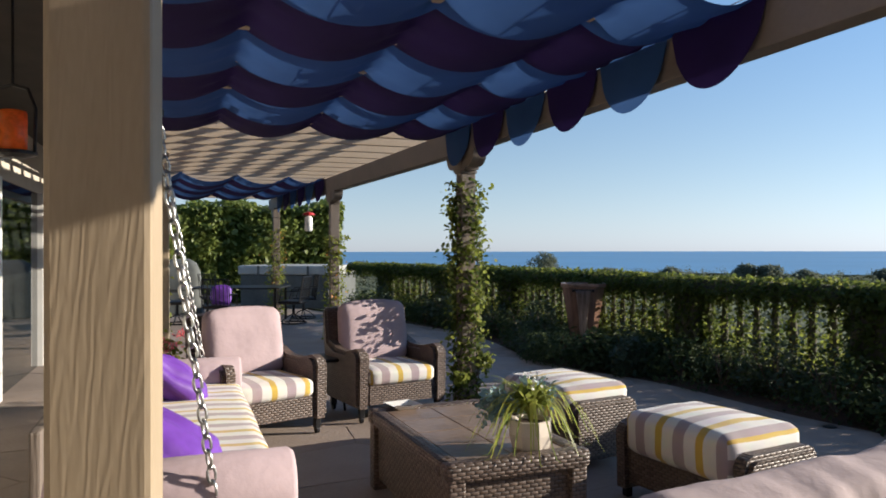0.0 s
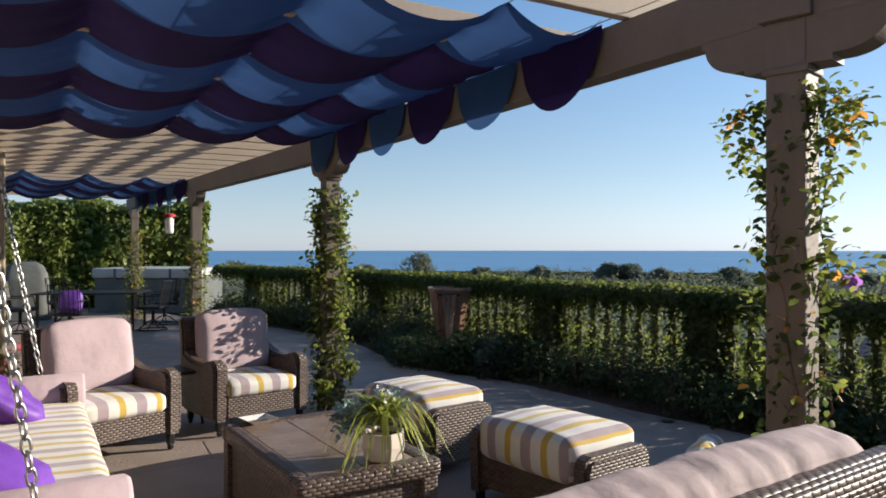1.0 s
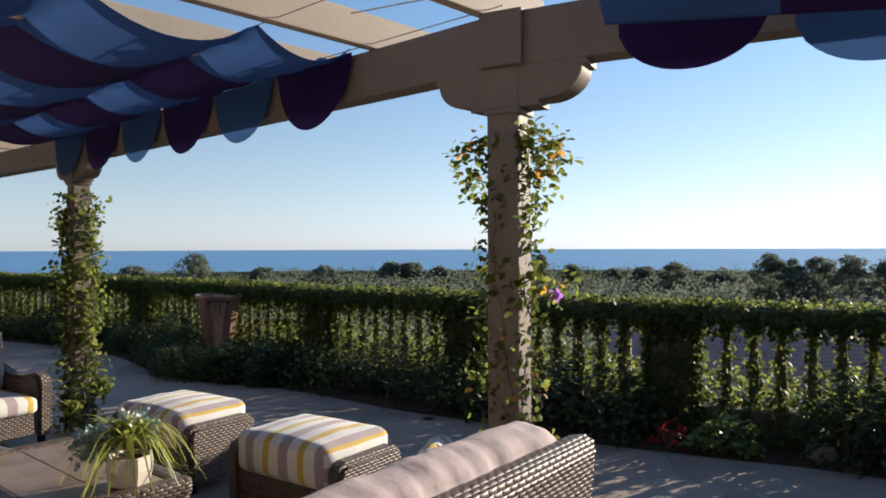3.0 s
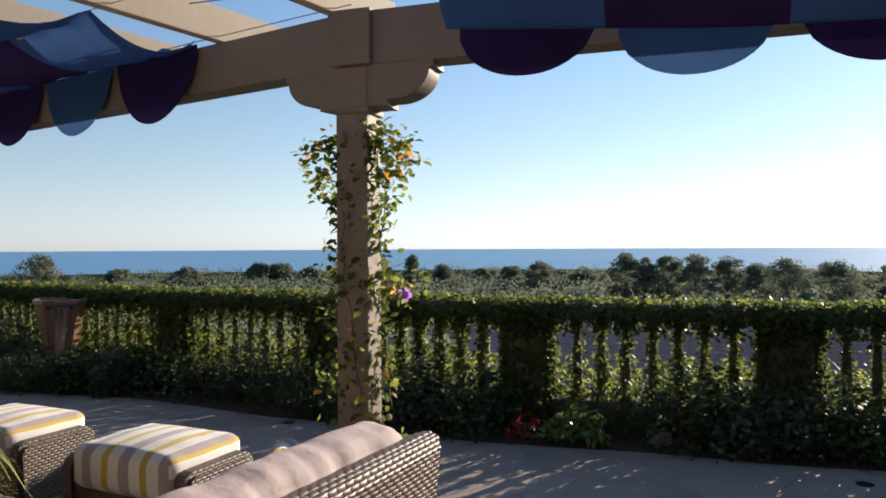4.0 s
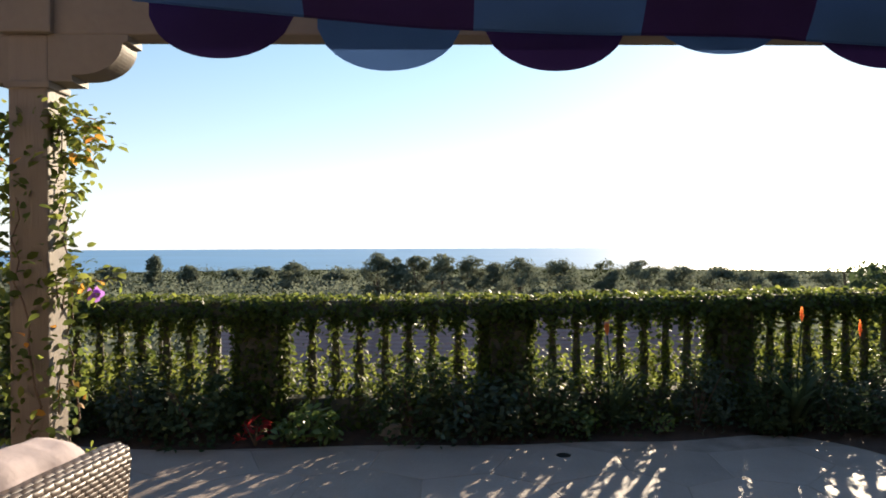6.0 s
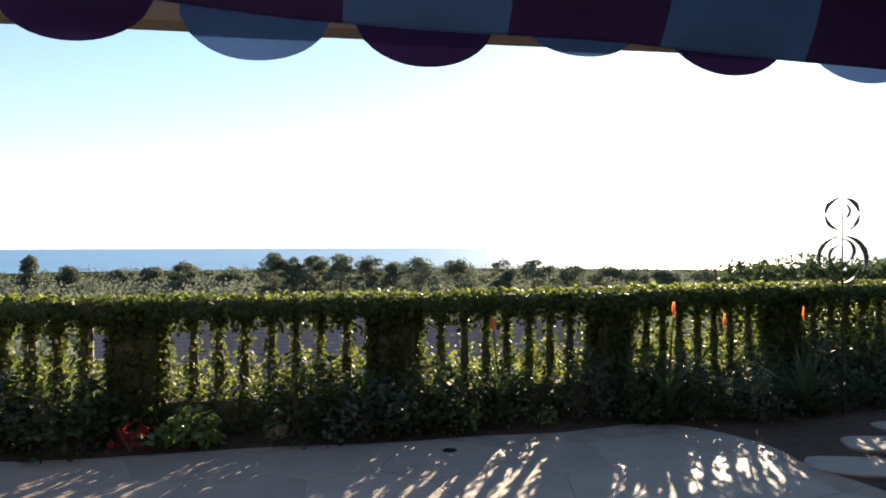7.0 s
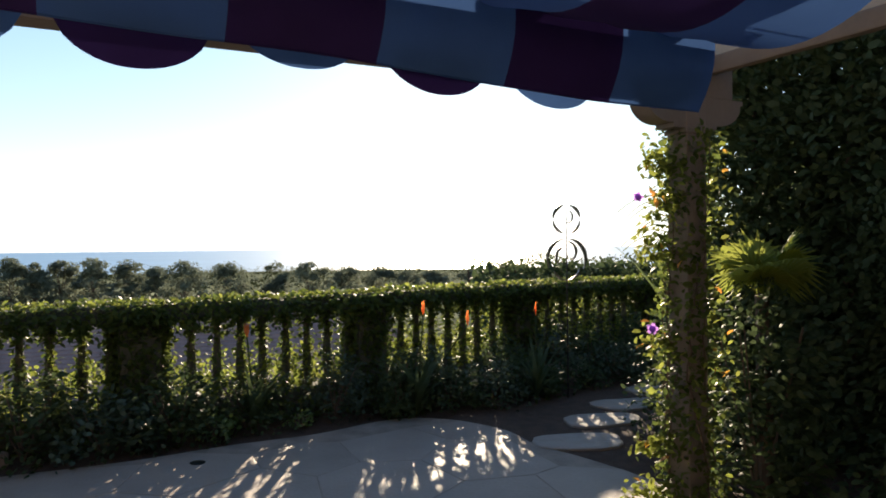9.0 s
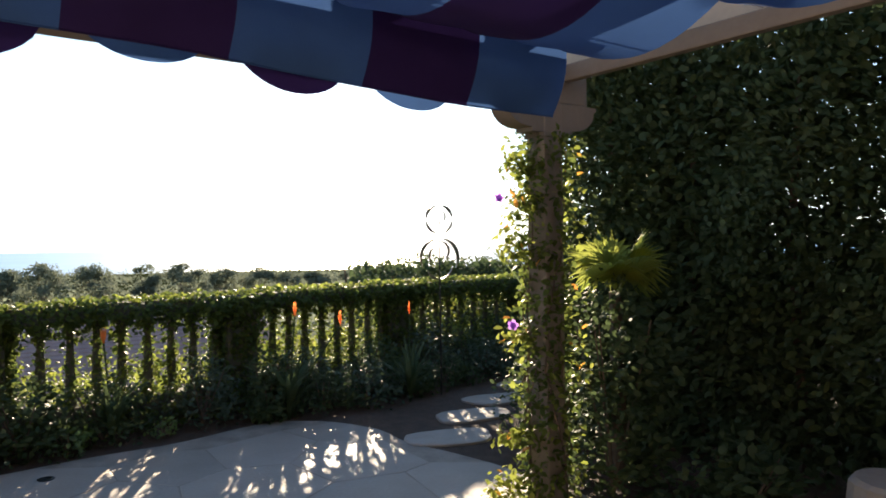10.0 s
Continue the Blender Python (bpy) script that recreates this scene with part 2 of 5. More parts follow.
def prism(points, x0, x1, bevel=0.0):
    """A (y, z) outline extruded from x0 to x1."""
    bm = bmesh.new()
    a = [bm.verts.new((x0, y, z)) for y, z in points]
    b = [bm.verts.new((x1, y, z)) for y, z in points]
    bm.faces.new(a)
    bm.faces.new(b[::-1])
    n = len(points)
    for i in range(n):
        bm.faces.new((a[i], b[i], b[(i + 1) % n], a[(i + 1) % n]))
    bmesh.ops.recalc_face_normals(bm, faces=bm.faces[:])
    if bevel:
        ed = [e for e in bm.edges if abs(e.verts[0].co.x - e.verts[1].co.x) < 1e-6]
        bmesh.ops.bevel(bm, geom=ed, offset=bevel, segments=2, affect="EDGES")
    bm.normal_update()
    box_uv(bm)
    return bm


def lathe(profile, n=20, m=None):
    """(r, z) turned about z."""
    bm = bmesh.new()
    rings = []
    for r, z in profile:
        rings.append([bm.verts.new((r * math.cos(2 * math.pi * i / n), r * math.sin(2 * math.pi * i / n), z)) for i in range(n)])
    for a, b in zip(rings, rings[1:]):
        for i in range(n):
            bm.faces.new((a[i], a[(i + 1) % n], b[(i + 1) % n], b[i]))
    bm.faces.new(rings[0][::-1])
    bm.faces.new(rings[-1])
    if m:
        bm.transform(m)
    bm.normal_update()
    box_uv(bm)
    return bm


def tube(bm, pts, r, n=6, r2=None, closed=False):
    pts = [Vector(p) for p in pts]
    rings = []
    k = len(pts)
    for i, p in enumerate(pts):
        d = (pts[(i + 1) % k] - pts[i - 1]) if closed else (pts[min(i + 1, k - 1)] - pts[max(i - 1, 0)])
        d.normalize()
        x = d.cross(Vector((0.13, 0.21, 1)) if abs(d.z) < 0.9 else Vector((1, 0.1, 0))).normalized()
        y = d.cross(x)
        rr = r if r2 is None else r + (r2 - r) * i / (k - 1)
        rings.append([bm.verts.new(p + rr * (math.cos(2 * math.pi * j / n) * x + math.sin(2 * math.pi * j / n) * y)) for j in range(n)])
    for i in range(k if closed else k - 1):
        a, b = rings[i], rings[(i + 1) % k]
        for j in range(n):
            bm.faces.new((a[j], a[(j + 1) % n], b[(j + 1) % n], b[j]))
    if not closed:
        bm.faces.new(rings[0][::-1])
        bm.faces.new(rings[-1])
    return bm


def cushion(w, d, h, r=0.05, puff=0.02, n=14, swap=False, seed=0, wrinkle=0.006):
    """A soft box with round edges, swollen faces and slight creases, centred on the origin."""
    bm = bmesh.new()
    bmesh.ops.create_cube(bm, size=2)
    bmesh.ops.subdivide_edges(bm, edges=bm.edges[:], cuts=n, use_grid_fill=True)
    s = Vector((w / 2, d / 2, h / 2))
    bm.normal_update()
    uvl = bm.loops.layers.uv.verify()
    for f in bm.faces:
        a = max(range(3), key=lambda i: abs(f.normal[i]))
        for l in f.loops:
            c = Vector((l.vert.co.x * s.x, l.vert.co.y * s.y, l.vert.co.z * s.z))
            if a == 2:
                u, v = c.x, c.y
            elif a == 1:
                u, v = c.x, c.z
            else:
                u, v = (c.z + s.x, c.y) if not swap else (c.z, c.y)
            l[uvl].uv = (v, u) if swap else (u + w / 2 + 0.02, v)
    for v in bm.verts:
        q = v.co.copy()
        p = Vector([q[i] * s[i] for i in range(3)])
        inner = Vector([max(-(s[i] - r), min(s[i] - r, p[i])) for i in range(3)])
        o = p - inner
        if o.length > 1e-6:
            p = inner + o.normalized() * r
        bul = puff * (1 - q.x ** 2) * (1 - q.y ** 2) if abs(q.z) > 0.5 else 0
        p.z += math.copysign(bul, q.z) if bul else 0
        if abs(q.x) > 0.99:
            p.x += math.copysign(puff * 0.5 * (1 - q.y ** 2) * (1 - q.z ** 2), q.x)
        if abs(q.y) > 0.99:
            p.y += math.copysign(puff * 0.5 * (1 - q.x ** 2) * (1 - q.z ** 2), q.y)
        p += wrinkle * noise.noise_vector(p * 7 + Vector((seed * 3.1, 0, 0)))
        v.co = p
    return bm


LEAF = np.array([(0, 0, 0), (0.22, 0.24, 0.07), (0.62, 0.27, 0.07), (1, 0, -0.08), (0.62, -0.27, 0.07), (0.22, -0.24, 0.07)])
CLUMP = np.array([(0, 0, 0), (0.5, 0.34, 0.09), (1, 0, -0.05), (0.5, -0.34, 0.09)])


def leaves(name, places, size, material, parent=None, seed=1, droop=0.3, kind="stuff", label="", category="", shape=LEAF, upright=0.0):
    """Many folded leaves, one mesh, at the places given."""
    rs = np.random.RandomState(seed)
    pl = np.asarray(places, dtype=float)
    n = len(pl)
    sz = size * rs.uniform(0.6, 1.25, n)
    az = rs.uniform(0, 2 * np.pi, n)
    el = rs.normal(-droop, 0.5, n) + upright
    roll = rs.normal(0, 0.7, n)
    d = np.stack([np.cos(az) * np.cos(el), np.sin(az) * np.cos(el), np.sin(el)], 1)
    s = np.stack([-np.sin(az), np.cos(az), np.zeros(n)], 1)
    u = np.cross(d, s)
    s2 = s * np.cos(roll)[:, None] + u * np.sin(roll)[:, None]
    u2 = np.cross(d, s2)
    k = len(shape)
    co = pl[:, None, :] + sz[:, None, None] * (shape[None, :, 0:1] * d[:, None, :] + shape[None, :, 1:2] * s2[:, None, :] + shape[None, :, 2:3] * u2[:, None, :])
    me = bpy.data.meshes.new(name)
    me.vertices.add(n * k)
    me.vertices.foreach_set("co", co.reshape(-1))
    tri = np.array([0, 1, 2, 0, 2, 3] if k == 4 else [0, 1, 5, 1, 2, 4, 1, 4, 5, 2, 3, 4])
    me.loops.add(n * len(tri))
    base = (np.arange(n) * k)[:, None]
    me.loops.foreach_set("vertex_index", (base + tri).reshape(-1).astype(np.int32))
    me.polygons.add(n * len(tri) // 3)
    me.polygons.foreach_set("loop_start", np.arange(0, n * len(tri), 3, dtype=np.int32))
    me.update(calc_edges=True)
    me.materials.append(material)
    ob = new(name, me)
    if parent is not None:
        ob.parent = parent
    return tagged(ob, label, category, "", kind)


def spline(pts, step):
    """Points at even steps along a smooth line through pts (2D)."""
    pts = [Vector(p).to_2d() for p in pts]
    dense = []
    for i in range(len(pts) - 1):
        p0, p1, p2, p3 = pts[max(i - 1, 0)], pts[i], pts[i + 1], pts[min(i + 2, len(pts) - 1)]
        for j in range(24):
            t = j / 24
            dense.append(0.5 * (2 * p1 + (p2 - p0) * t + (2 * p0 - 5 * p1 + 4 * p2 - p3) * t * t + (3 * p1 - p0 - 3 * p2 + p3) * t ** 3))
    dense.append(pts[-1])
    out, acc = [dense[0]], 0
    for a, b in zip(dense, dense[1:]):
        seg = (b - a).length
        while acc + seg >= step:
            a = a + (b - a) * ((step - acc) / seg)
            out.append(a)
            seg = (b - a).length
            acc = 0
        acc += seg
    return out

# ---- ground, sea, patio ----
HEDGE = [(-1.7, 18.4), (-0.2, 16.2), (1.4, 13.9), (2.4, 11.7), (3.25, 9.6), (4.0, 8.05), (4.6, 6.75), (5.2, 5.45), (6.0, 4.25), (6.75, 3.2), (7.5, 2.35), (8.3, 1.45), (9.2, 0.6), (10.2, -0.5), (11.2, -1.8), (12.0, -3.2)]
HLINE = spline(HEDGE, 0.02)
HARR = np.array([(p.x, p.y) for p in HLINE])


def seaward(x, y):
    """Metres beyond the balustrade (negative: on the terrace side)."""
    i = int(np.argmin((HARR[:, 0] - x) ** 2 + (HARR[:, 1] - y) ** 2))
    j = min(max(i, 1), len(HARR) - 2)
    d = HARR[j + 1] - HARR[j - 1]
    r = np.array((x, y)) - HARR[i]
    s = 1 if d[0] * r[1] - d[1] * r[0] > 0 else -1
    return s * float(np.hypot(*r))


def terrain(x, y):
    d = seaward(x, y)
    if d < 0.5:
        return -0.03
    z = -0.03 - 5.2 * (1 - math.exp(-(d - 0.5) / 9)) - 6.2 * (1 - math.exp(-d / 140))
    return z + 0.35 * min(1, d / 30) * noise.noise(Vector((x * 0.03, y * 0.03, 0.3)))


def build_ground():
    rings = [0, 2, 4, 5, 6, 7, 8, 9, 10, 11, 12, 13, 15, 17, 20, 24, 30, 38, 50, 70, 100, 140, 190, 250, 320, 400, 470]
    n = 128
    bm = bmesh.new()
    prev = None
    for r in rings[1:]:
        ring = []
        for i in range(n):
            a = 2 * math.pi * i / n
            x, y = 2 + r * math.cos(a), 3 + r * math.sin(a)
            z = terrain(x, y) if r < 460 else -14
            ring.append(bm.verts.new((x, y, z)))
        if prev is None:
            bm.faces.new(ring)
        else:
            for i in range(n):
                bm.faces.new((prev[i], ring[i], ring[(i + 1) % n], prev[(i + 1) % n]))
        prev = ring
    for f in bm.faces:
        f.smooth = True
    g = part("ground", bm, LAND)
    tagged(g, "hillside of dry grass falling away to the coast", "ground", kind="structure")


build_ground()
bm = bmesh.new()
bmesh.ops.create_circle(bm, cap_ends=True, radius=4950, segments=180, matrix=Matrix.Translation((0, 0, -12.2)))
SEA = mat("sea_water", (0.09, 0.26, 0.46), 0.42, var=0.1, scale=0.004, bump=0.3, bscale=0.3, spec=0.45)
tagged(part("water", bm, SEA), "calm blue ocean reaching the horizon", "sea", kind="structure")

# soil of the planting bed and the shaded corner: one sheet a little above the ground
bm = bmesh.new()
hs = HLINE[::20]
va = [bm.verts.new((p.x + 0.25, p.y + 0.2, -0.012)) for p in hs]
vb = [bm.verts.new((p.x - 2.6, p.y - 1.6, -0.012)) for p in hs]
for i in range(len(hs) - 1):
    bm.faces.new((va[i], va[i + 1], vb[i + 1], vb[i]))
bmesh.ops.recalc_face_normals(bm, faces=bm.faces[:])
f0 = [bm.verts.new(p) for p in ((12.6, -3.4, -0.014), (12.6, -14, -0.014), (2, -14, -0.014), (2, -0.5, -0.014), (7.5, 0.2, -0.014), (9.0, 0.3, -0.014), (11.0, -1.9, -0.014))]
bm.faces.new(f0)
tagged(part("planting_bed", bm, SOIL), "dark bark mulch of the planting bed", "soil", kind="structure")

# edge of the paving towards the bed
EDGE = [(-4.2, 20.5), (-2.2, 17.6), (-0.3, 15.2), (0.8, 13.4), (1.3, 12.1), (1.7, 10.2), (2.15, 9.4), (2.95, 8.35), (3.6, 6.9), (4.05, 6.1), (4.5, 5.05), (5.06, 4.26), (5.6, 3.56), (6.1, 2.75), (6.6, 2.15), (7.0, 1.55), (7.6, 0.95), (7.62, 0.4), (7.3, -0.1), (6.85, -0.38), (6.5, -0.75), (6.05, -1.15), (5.2, -1.75), (4.2, -2.6), (3.6, -3.6), (3.2, -5.5), (3.0, -9.0)]
EL = spline(EDGE, 0.05)
PATIO = [(p.x, p.y) for p in EL] + [(-9, -9), (-9, 21)]
PP = np.array(PATIO)


def inside(x, y):
    x0, y0, x1, y1 = PP[:, 0], PP[:, 1], np.roll(PP[:, 0], -1), np.roll(PP[:, 1], -1)
    c = ((y0 > y) != (y1 > y)) & (x < (x1 - x0) * (y - y0) / (y1 - y0 + 1e-12) + x0)
    return bool(np.count_nonzero(c) % 2)


bm = bmesh.new()
vs = [bm.verts.new((x, y, -0.003)) for x, y in PATIO]
bm.faces.new(vs)
r = bmesh.ops.extrude_face_region(bm, geom=bm.faces[:])
for v in r["geom"]:
    if isinstance(v, bmesh.types.BMVert):
        v.co.z -= 0.1
bmesh.ops.triangulate(bm, faces=bm.faces[:])
bmesh.ops.recalc_face_normals(bm, faces=bm.faces[:])
PAVE = tagged(part("pavement", bm, GROUT), "pale flagstone terrace paving with sandy joints", "paving", kind="structure")

# ---- pergola ----
A, B, C, D, E = (0.69, 7.49), (2.37, 2.80), (-1.3, 12.2), (5.13, -1.25), (-3.35, 17.1)
DAB = (Vector(A) - Vector(B)).normalized()
NAB = Vector((-DAB.y, DAB.x))
DBD = (Vector(D) - Vector(B)).normalized()
NBD = Vector((DBD.y, -DBD.x))
ZB, ZT = 2.47, 2.71


def frame_on(p, d, n, z=0.0):
    """Axes along a beam (x), towards the house (y) and up."""
    return Matrix(((d.x, n.x, 0, p[0]), (d.y, n.y, 0, p[1]), (0, 0, 1, z), (0, 0, 0, 1)))


def corbel_outline(half):
    pts = [(0, 0.0), (half, 0.0), (half, -0.025), (half - 0.02, -0.03)]
    for i in range(1, 17):
        a = i / 16 * math.pi / 2
        pts.append((half - 0.02 - 0.17 * (1 - math.cos(a)), -0.03 - 0.125 * math.sin(a)))
    pts += [(half - 0.215, -0.155), (half - 0.215, -0.18), (0, -0.18)]
    return pts


def flipped(bm, m):
    bm.transform(m)
    bmesh.ops.recalc_face_normals(bm, faces=bm.faces[:])
    bm.normal_update()
    return bm


def pergola_post(p, d, n, name_label, corbels, w=0.15, top=2.47):
    t = thing("pergola_post", frame_on(p, d, n), name_label, "post", "posts of the pergola")
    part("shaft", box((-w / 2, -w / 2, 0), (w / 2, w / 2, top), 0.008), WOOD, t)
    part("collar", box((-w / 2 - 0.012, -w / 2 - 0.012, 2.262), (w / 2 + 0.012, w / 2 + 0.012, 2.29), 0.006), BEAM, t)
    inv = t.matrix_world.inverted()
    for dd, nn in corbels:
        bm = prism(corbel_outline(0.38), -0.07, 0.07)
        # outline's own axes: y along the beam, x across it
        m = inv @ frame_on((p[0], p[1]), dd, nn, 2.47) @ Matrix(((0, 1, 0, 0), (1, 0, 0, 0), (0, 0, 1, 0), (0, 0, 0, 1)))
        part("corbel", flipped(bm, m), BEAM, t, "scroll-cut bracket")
    return t


POSTS = [pergola_post(A, DAB, NAB, "tan painted pergola post wrapped in flowering vine", [(DAB, NAB), (-DAB, -NAB)]),
         pergola_post(B, DBD, NBD, "tan painted pergola post with sparse flowering vine", [(DAB, NAB), (DBD, NBD)]),
         pergola_post(C, DAB, NAB, "tan painted pergola post with vine at its foot", [(DAB, NAB), (-DAB, -NAB)]),
         pergola_post(D, DBD, NBD, "pergola post overgrown with vine beside the dark hedge", [(DBD, NBD), (-DBD, -NBD)]),
         pergola_post(E, DAB, NAB, "slim tan pergola post at the far end of the terrace", [(DAB, NAB)])]


part("corner_block", box((-0.1, -0.1, 2.472), (0.1, 0.1, ZT + 0.004), 0.006), BEAM, POSTS[1], "square block where two beams meet")


def beam(p, q, n, label, z0=ZB, z1=ZT, w=0.14):
    p, q = Vector(p), Vector(q)
    d = (q - p).normalized()
    L = (q - p).length
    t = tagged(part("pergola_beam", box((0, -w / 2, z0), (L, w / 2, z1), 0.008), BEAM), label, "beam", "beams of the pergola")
    t.matrix_world = frame_on(p, d, n)
    return t


DCE = (Vector(E) - Vector(A)).normalized()
NCE = Vector((-DCE.y, DCE.x))
beam(Vector(B) - DAB * 0.08, Vector(A), NAB, "tan painted pergola beam along the seating terrace")
beam(Vector(A) + DCE * 0.003, Vector(E) + DCE * 0.6, NCE, "long tan painted pergola beam along the far terrace")
beam(Vector(B) + DBD * 0.075, Vector(D) + DBD * 0.3, NBD, "tan painted pergola beam over the open terrace")
IN = 2.95
beam(Vector(D) + NBD * 0.07 + DBD * 0.12, Vector(D) + NBD * 4.3 + DBD * 0.12, -DBD, "tan painted end beam of the pergola beside the hedge", 2.60, 2.70, 0.06)
beam(Vector(B) + NAB * IN - DAB * 0.5, Vector(E) + NAB * IN + DAB * 0.6, NAB, "tan painted inner pergola beam near the house")


def rafter(p, d, n, length):
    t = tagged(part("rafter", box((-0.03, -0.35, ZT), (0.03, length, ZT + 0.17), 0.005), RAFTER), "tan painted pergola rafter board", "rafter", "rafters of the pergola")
    t.matrix_world = frame_on(p, d, n)
    return t


s = 0.08
LAB = (Vector(E) - Vector(B)).length
while s < LAB + 0.3:
    rafter(Vector(B) + DAB * s, DAB, NAB, 3.25)
    s += 0.76 if s < 4.4 else 0.58
for v in (0.2, 0.62, 1.04, 1.46, 1.88, 2.30, 2.72):
    q = Vector(A) + NCE * v - DCE * 0.7
    t = tagged(part("purlin", box((0.0, -0.02, ZT + 0.172), (6.4, 0.02, ZT + 0.222), 0.004), BEAM), "slim tan batten across the rafters", "batten", "battens of the pergola")
    t.matrix_world = frame_on(q, DCE, NCE)
s = 0.65
while s < 5.3:
    rafter(Vector(B) + DBD * s, DBD, NBD, 4.2)
    s += 0.76


# ---- shade canopies ----
def hem_drop(u):
    """How far the open terrace canopy's front hem hangs below its wire."""
    return float(np.interp(u, (0.55, 1.1, 1.5, 2.05, 2.6, 3.3, 3.8), (0.15, 0.2, 0.24, 0.26, 0.265, 0.31, 0.33)))


def canopy(p, d, n, u0, bands, first, label, width=0.73, spans=(0, 0.58, 0.84, 0.84, 0.84), sag=0.13, zt=2.72, flap=0.29, drop=False):
    """Cloth hung on wires along the beam: stripes run across, sagging between the wires, with a rounded flap on each stripe."""
    t = thing("shade_canopy", frame_on(p, d, n), label, "canopy", "striped shade canopies")
    cusps = list(np.cumsum(spans) + 0.03)
    for k in range(bands):
        m = (BLUE_CLOTH, PLUM_CLOTH)[(k + first) % 2]
        bm = bmesh.new()
        nu, nv = 8, 11
        grid = []
        for a, b in zip(cusps, cusps[1:]):
            for j in range(nv + 1):
                f = j / nv
                if grid and j == 0:
                    continue
                row = []
                for i in range(nu + 1):
                    u = u0 + (k + i / nu) * width
                    dip = sag * (b - a) / 0.8 * (1 - (2 * f - 1) ** 2)
                    wav = 1 + 0.15 * noise.noise(Vector((u * 0.9, a * 3.7, 1.3)))
                    fold = 0.018 * math.exp(-((f * 6) ** 2)) * math.sin(u * 21 + a * 9) + 0.018 * math.exp(-(((1 - f) * 6) ** 2)) * math.sin(u * 21 + b * 9)
                    row.append(bm.verts.new((u + fold * 0.4, a + f * (b - a) + fold, zt - dip * wav + fold)))
                grid.append(row)
        for r0, r1 in zip(grid, grid[1:]):
            for i in range(nu):
                bm.faces.new((r0[i], r0[i + 1], r1[i + 1], r1[i]))
        part("stripe", bm, m, t, "plum stripe" if m is PLUM_CLOTH else "blue stripe", smooth=True)
        fy, fz, fw, dep0 = 0.03, zt, 0.94, flap
        if drop:
            # a straight-hemmed front panel below the outer wire, the flap sewn behind it
            bm = bmesh.new()
            cols = []
            for i in range(9):
                u = u0 + (k + i / 8) * width
                sw = 0.012 * noise.noise(Vector((u * 1.6, 4.0, 0)))
                cols.append([bm.verts.new((u, cusps[0] - 0.10 * h + 0.035 * math.sin(math.pi * h) + sw * h, zt - hem_drop(u) * h)) for h in (0, 0.2, 0.4, 0.6, 0.8, 1)])
            for c0, c1 in zip(cols, cols[1:]):
                for j in range(5):
                    bm.faces.new((c0[j], c1[j], c1[j + 1], c0[j + 1]))
            part("front_panel", bm, m, t, "plum front panel" if m is PLUM_CLOTH else "blue front panel", smooth=True)
            bm = bmesh.new()
            tube(bm, [(u0 + (k + f) * width, cusps[0] - 0.10 + 0.012 * noise.noise(Vector(((u0 + (k + f) * width) * 1.6, 4.0, 0))), zt - hem_drop(u0 + (k + f) * width)) for f in (0, 0.25, 0.5, 0.75, 1)], 0.004, 5)
            part("hem", bm, m, t)
            fy, fz, fw, dep0 = -0.105, zt - (0.105, 0.145, 0.145, 0.09, 0.135, 0.145, 0.1)[k % 7], 0.86, 0.145
        bm = bmesh.new()
        cols = []
        for i in range(17):
            f = i / 16
            u = u0 + (k + 0.5 + fw * (f - 0.5)) * width
            cur = 0.03 * math.sin(f * math.pi) + 0.008 * noise.noise(Vector((u * 5, 0, k)))
            dep = dep0 * (1 - abs(2 * f - 1) ** 2.1) ** 0.66 if drop else (dep0 + 0.05) * (1 - abs(2 * f - 1) ** 2.0) ** 0.62 - 0.05
            cols.append([bm.verts.new((u, fy + cur * h, fz - (dep + 0.09) * h)) for h in (0, 0.25, 0.5, 0.75, 1)])
        for c0, c1 in zip(cols, cols[1:]):
            for j in range(4):
                bm.faces.new((c0[j], c1[j], c1[j + 1], c0[j + 1]))
        part("scallop", bm, (PLUM_CLOTH, BLUE_CLOTH)[(k + first) % 2], t, "blue scalloped flap" if m is PLUM_CLOTH else "plum scalloped flap", smooth=True)
    for c in cusps:
        bm = bmesh.new()
        tube(bm, [(u0 - 1.0, c, zt + 0.012), (u0 + bands * width + 0.3, c, zt + 0.012)], 0.003, 5)
        part("wire", bm, STEEL, t)
    return t


canopy(Vector(B) + NAB * 0.06, DAB, NAB, 0.96, 6, 0, "scalloped blue and plum striped canopy sagging under rafters")
canopy(Vector(C) + NCE * 0.06, DCE, NCE, 0.3, 6, 0, "distant blue and plum striped scalloped canopy")
canopy(Vector(B) + NBD * 0.6, DBD, NBD, 0.585, 7, 0, "blue and plum striped canopy over the open terrace", width=0.55, spans=(0, 0.84, 0.84, 0.84), sag=0.13, zt=2.60, drop=True)


# ---- balustrade under ivy ----
def along(k):
    i = min(max(int(k / 0.02), 0), len(HLINE) - 2)
    d = (HLINE[i + 1] - HLINE[max(i - 1, 0)]).normalized()
    return HLINE[i], d


HTOP = 1.2
HLEN = 0.02 * (len(HLINE) - 1)
bal = thing("balustrade", Matrix(), "stone balustrade smothered in ivy along the terrace edge", "balustrade")


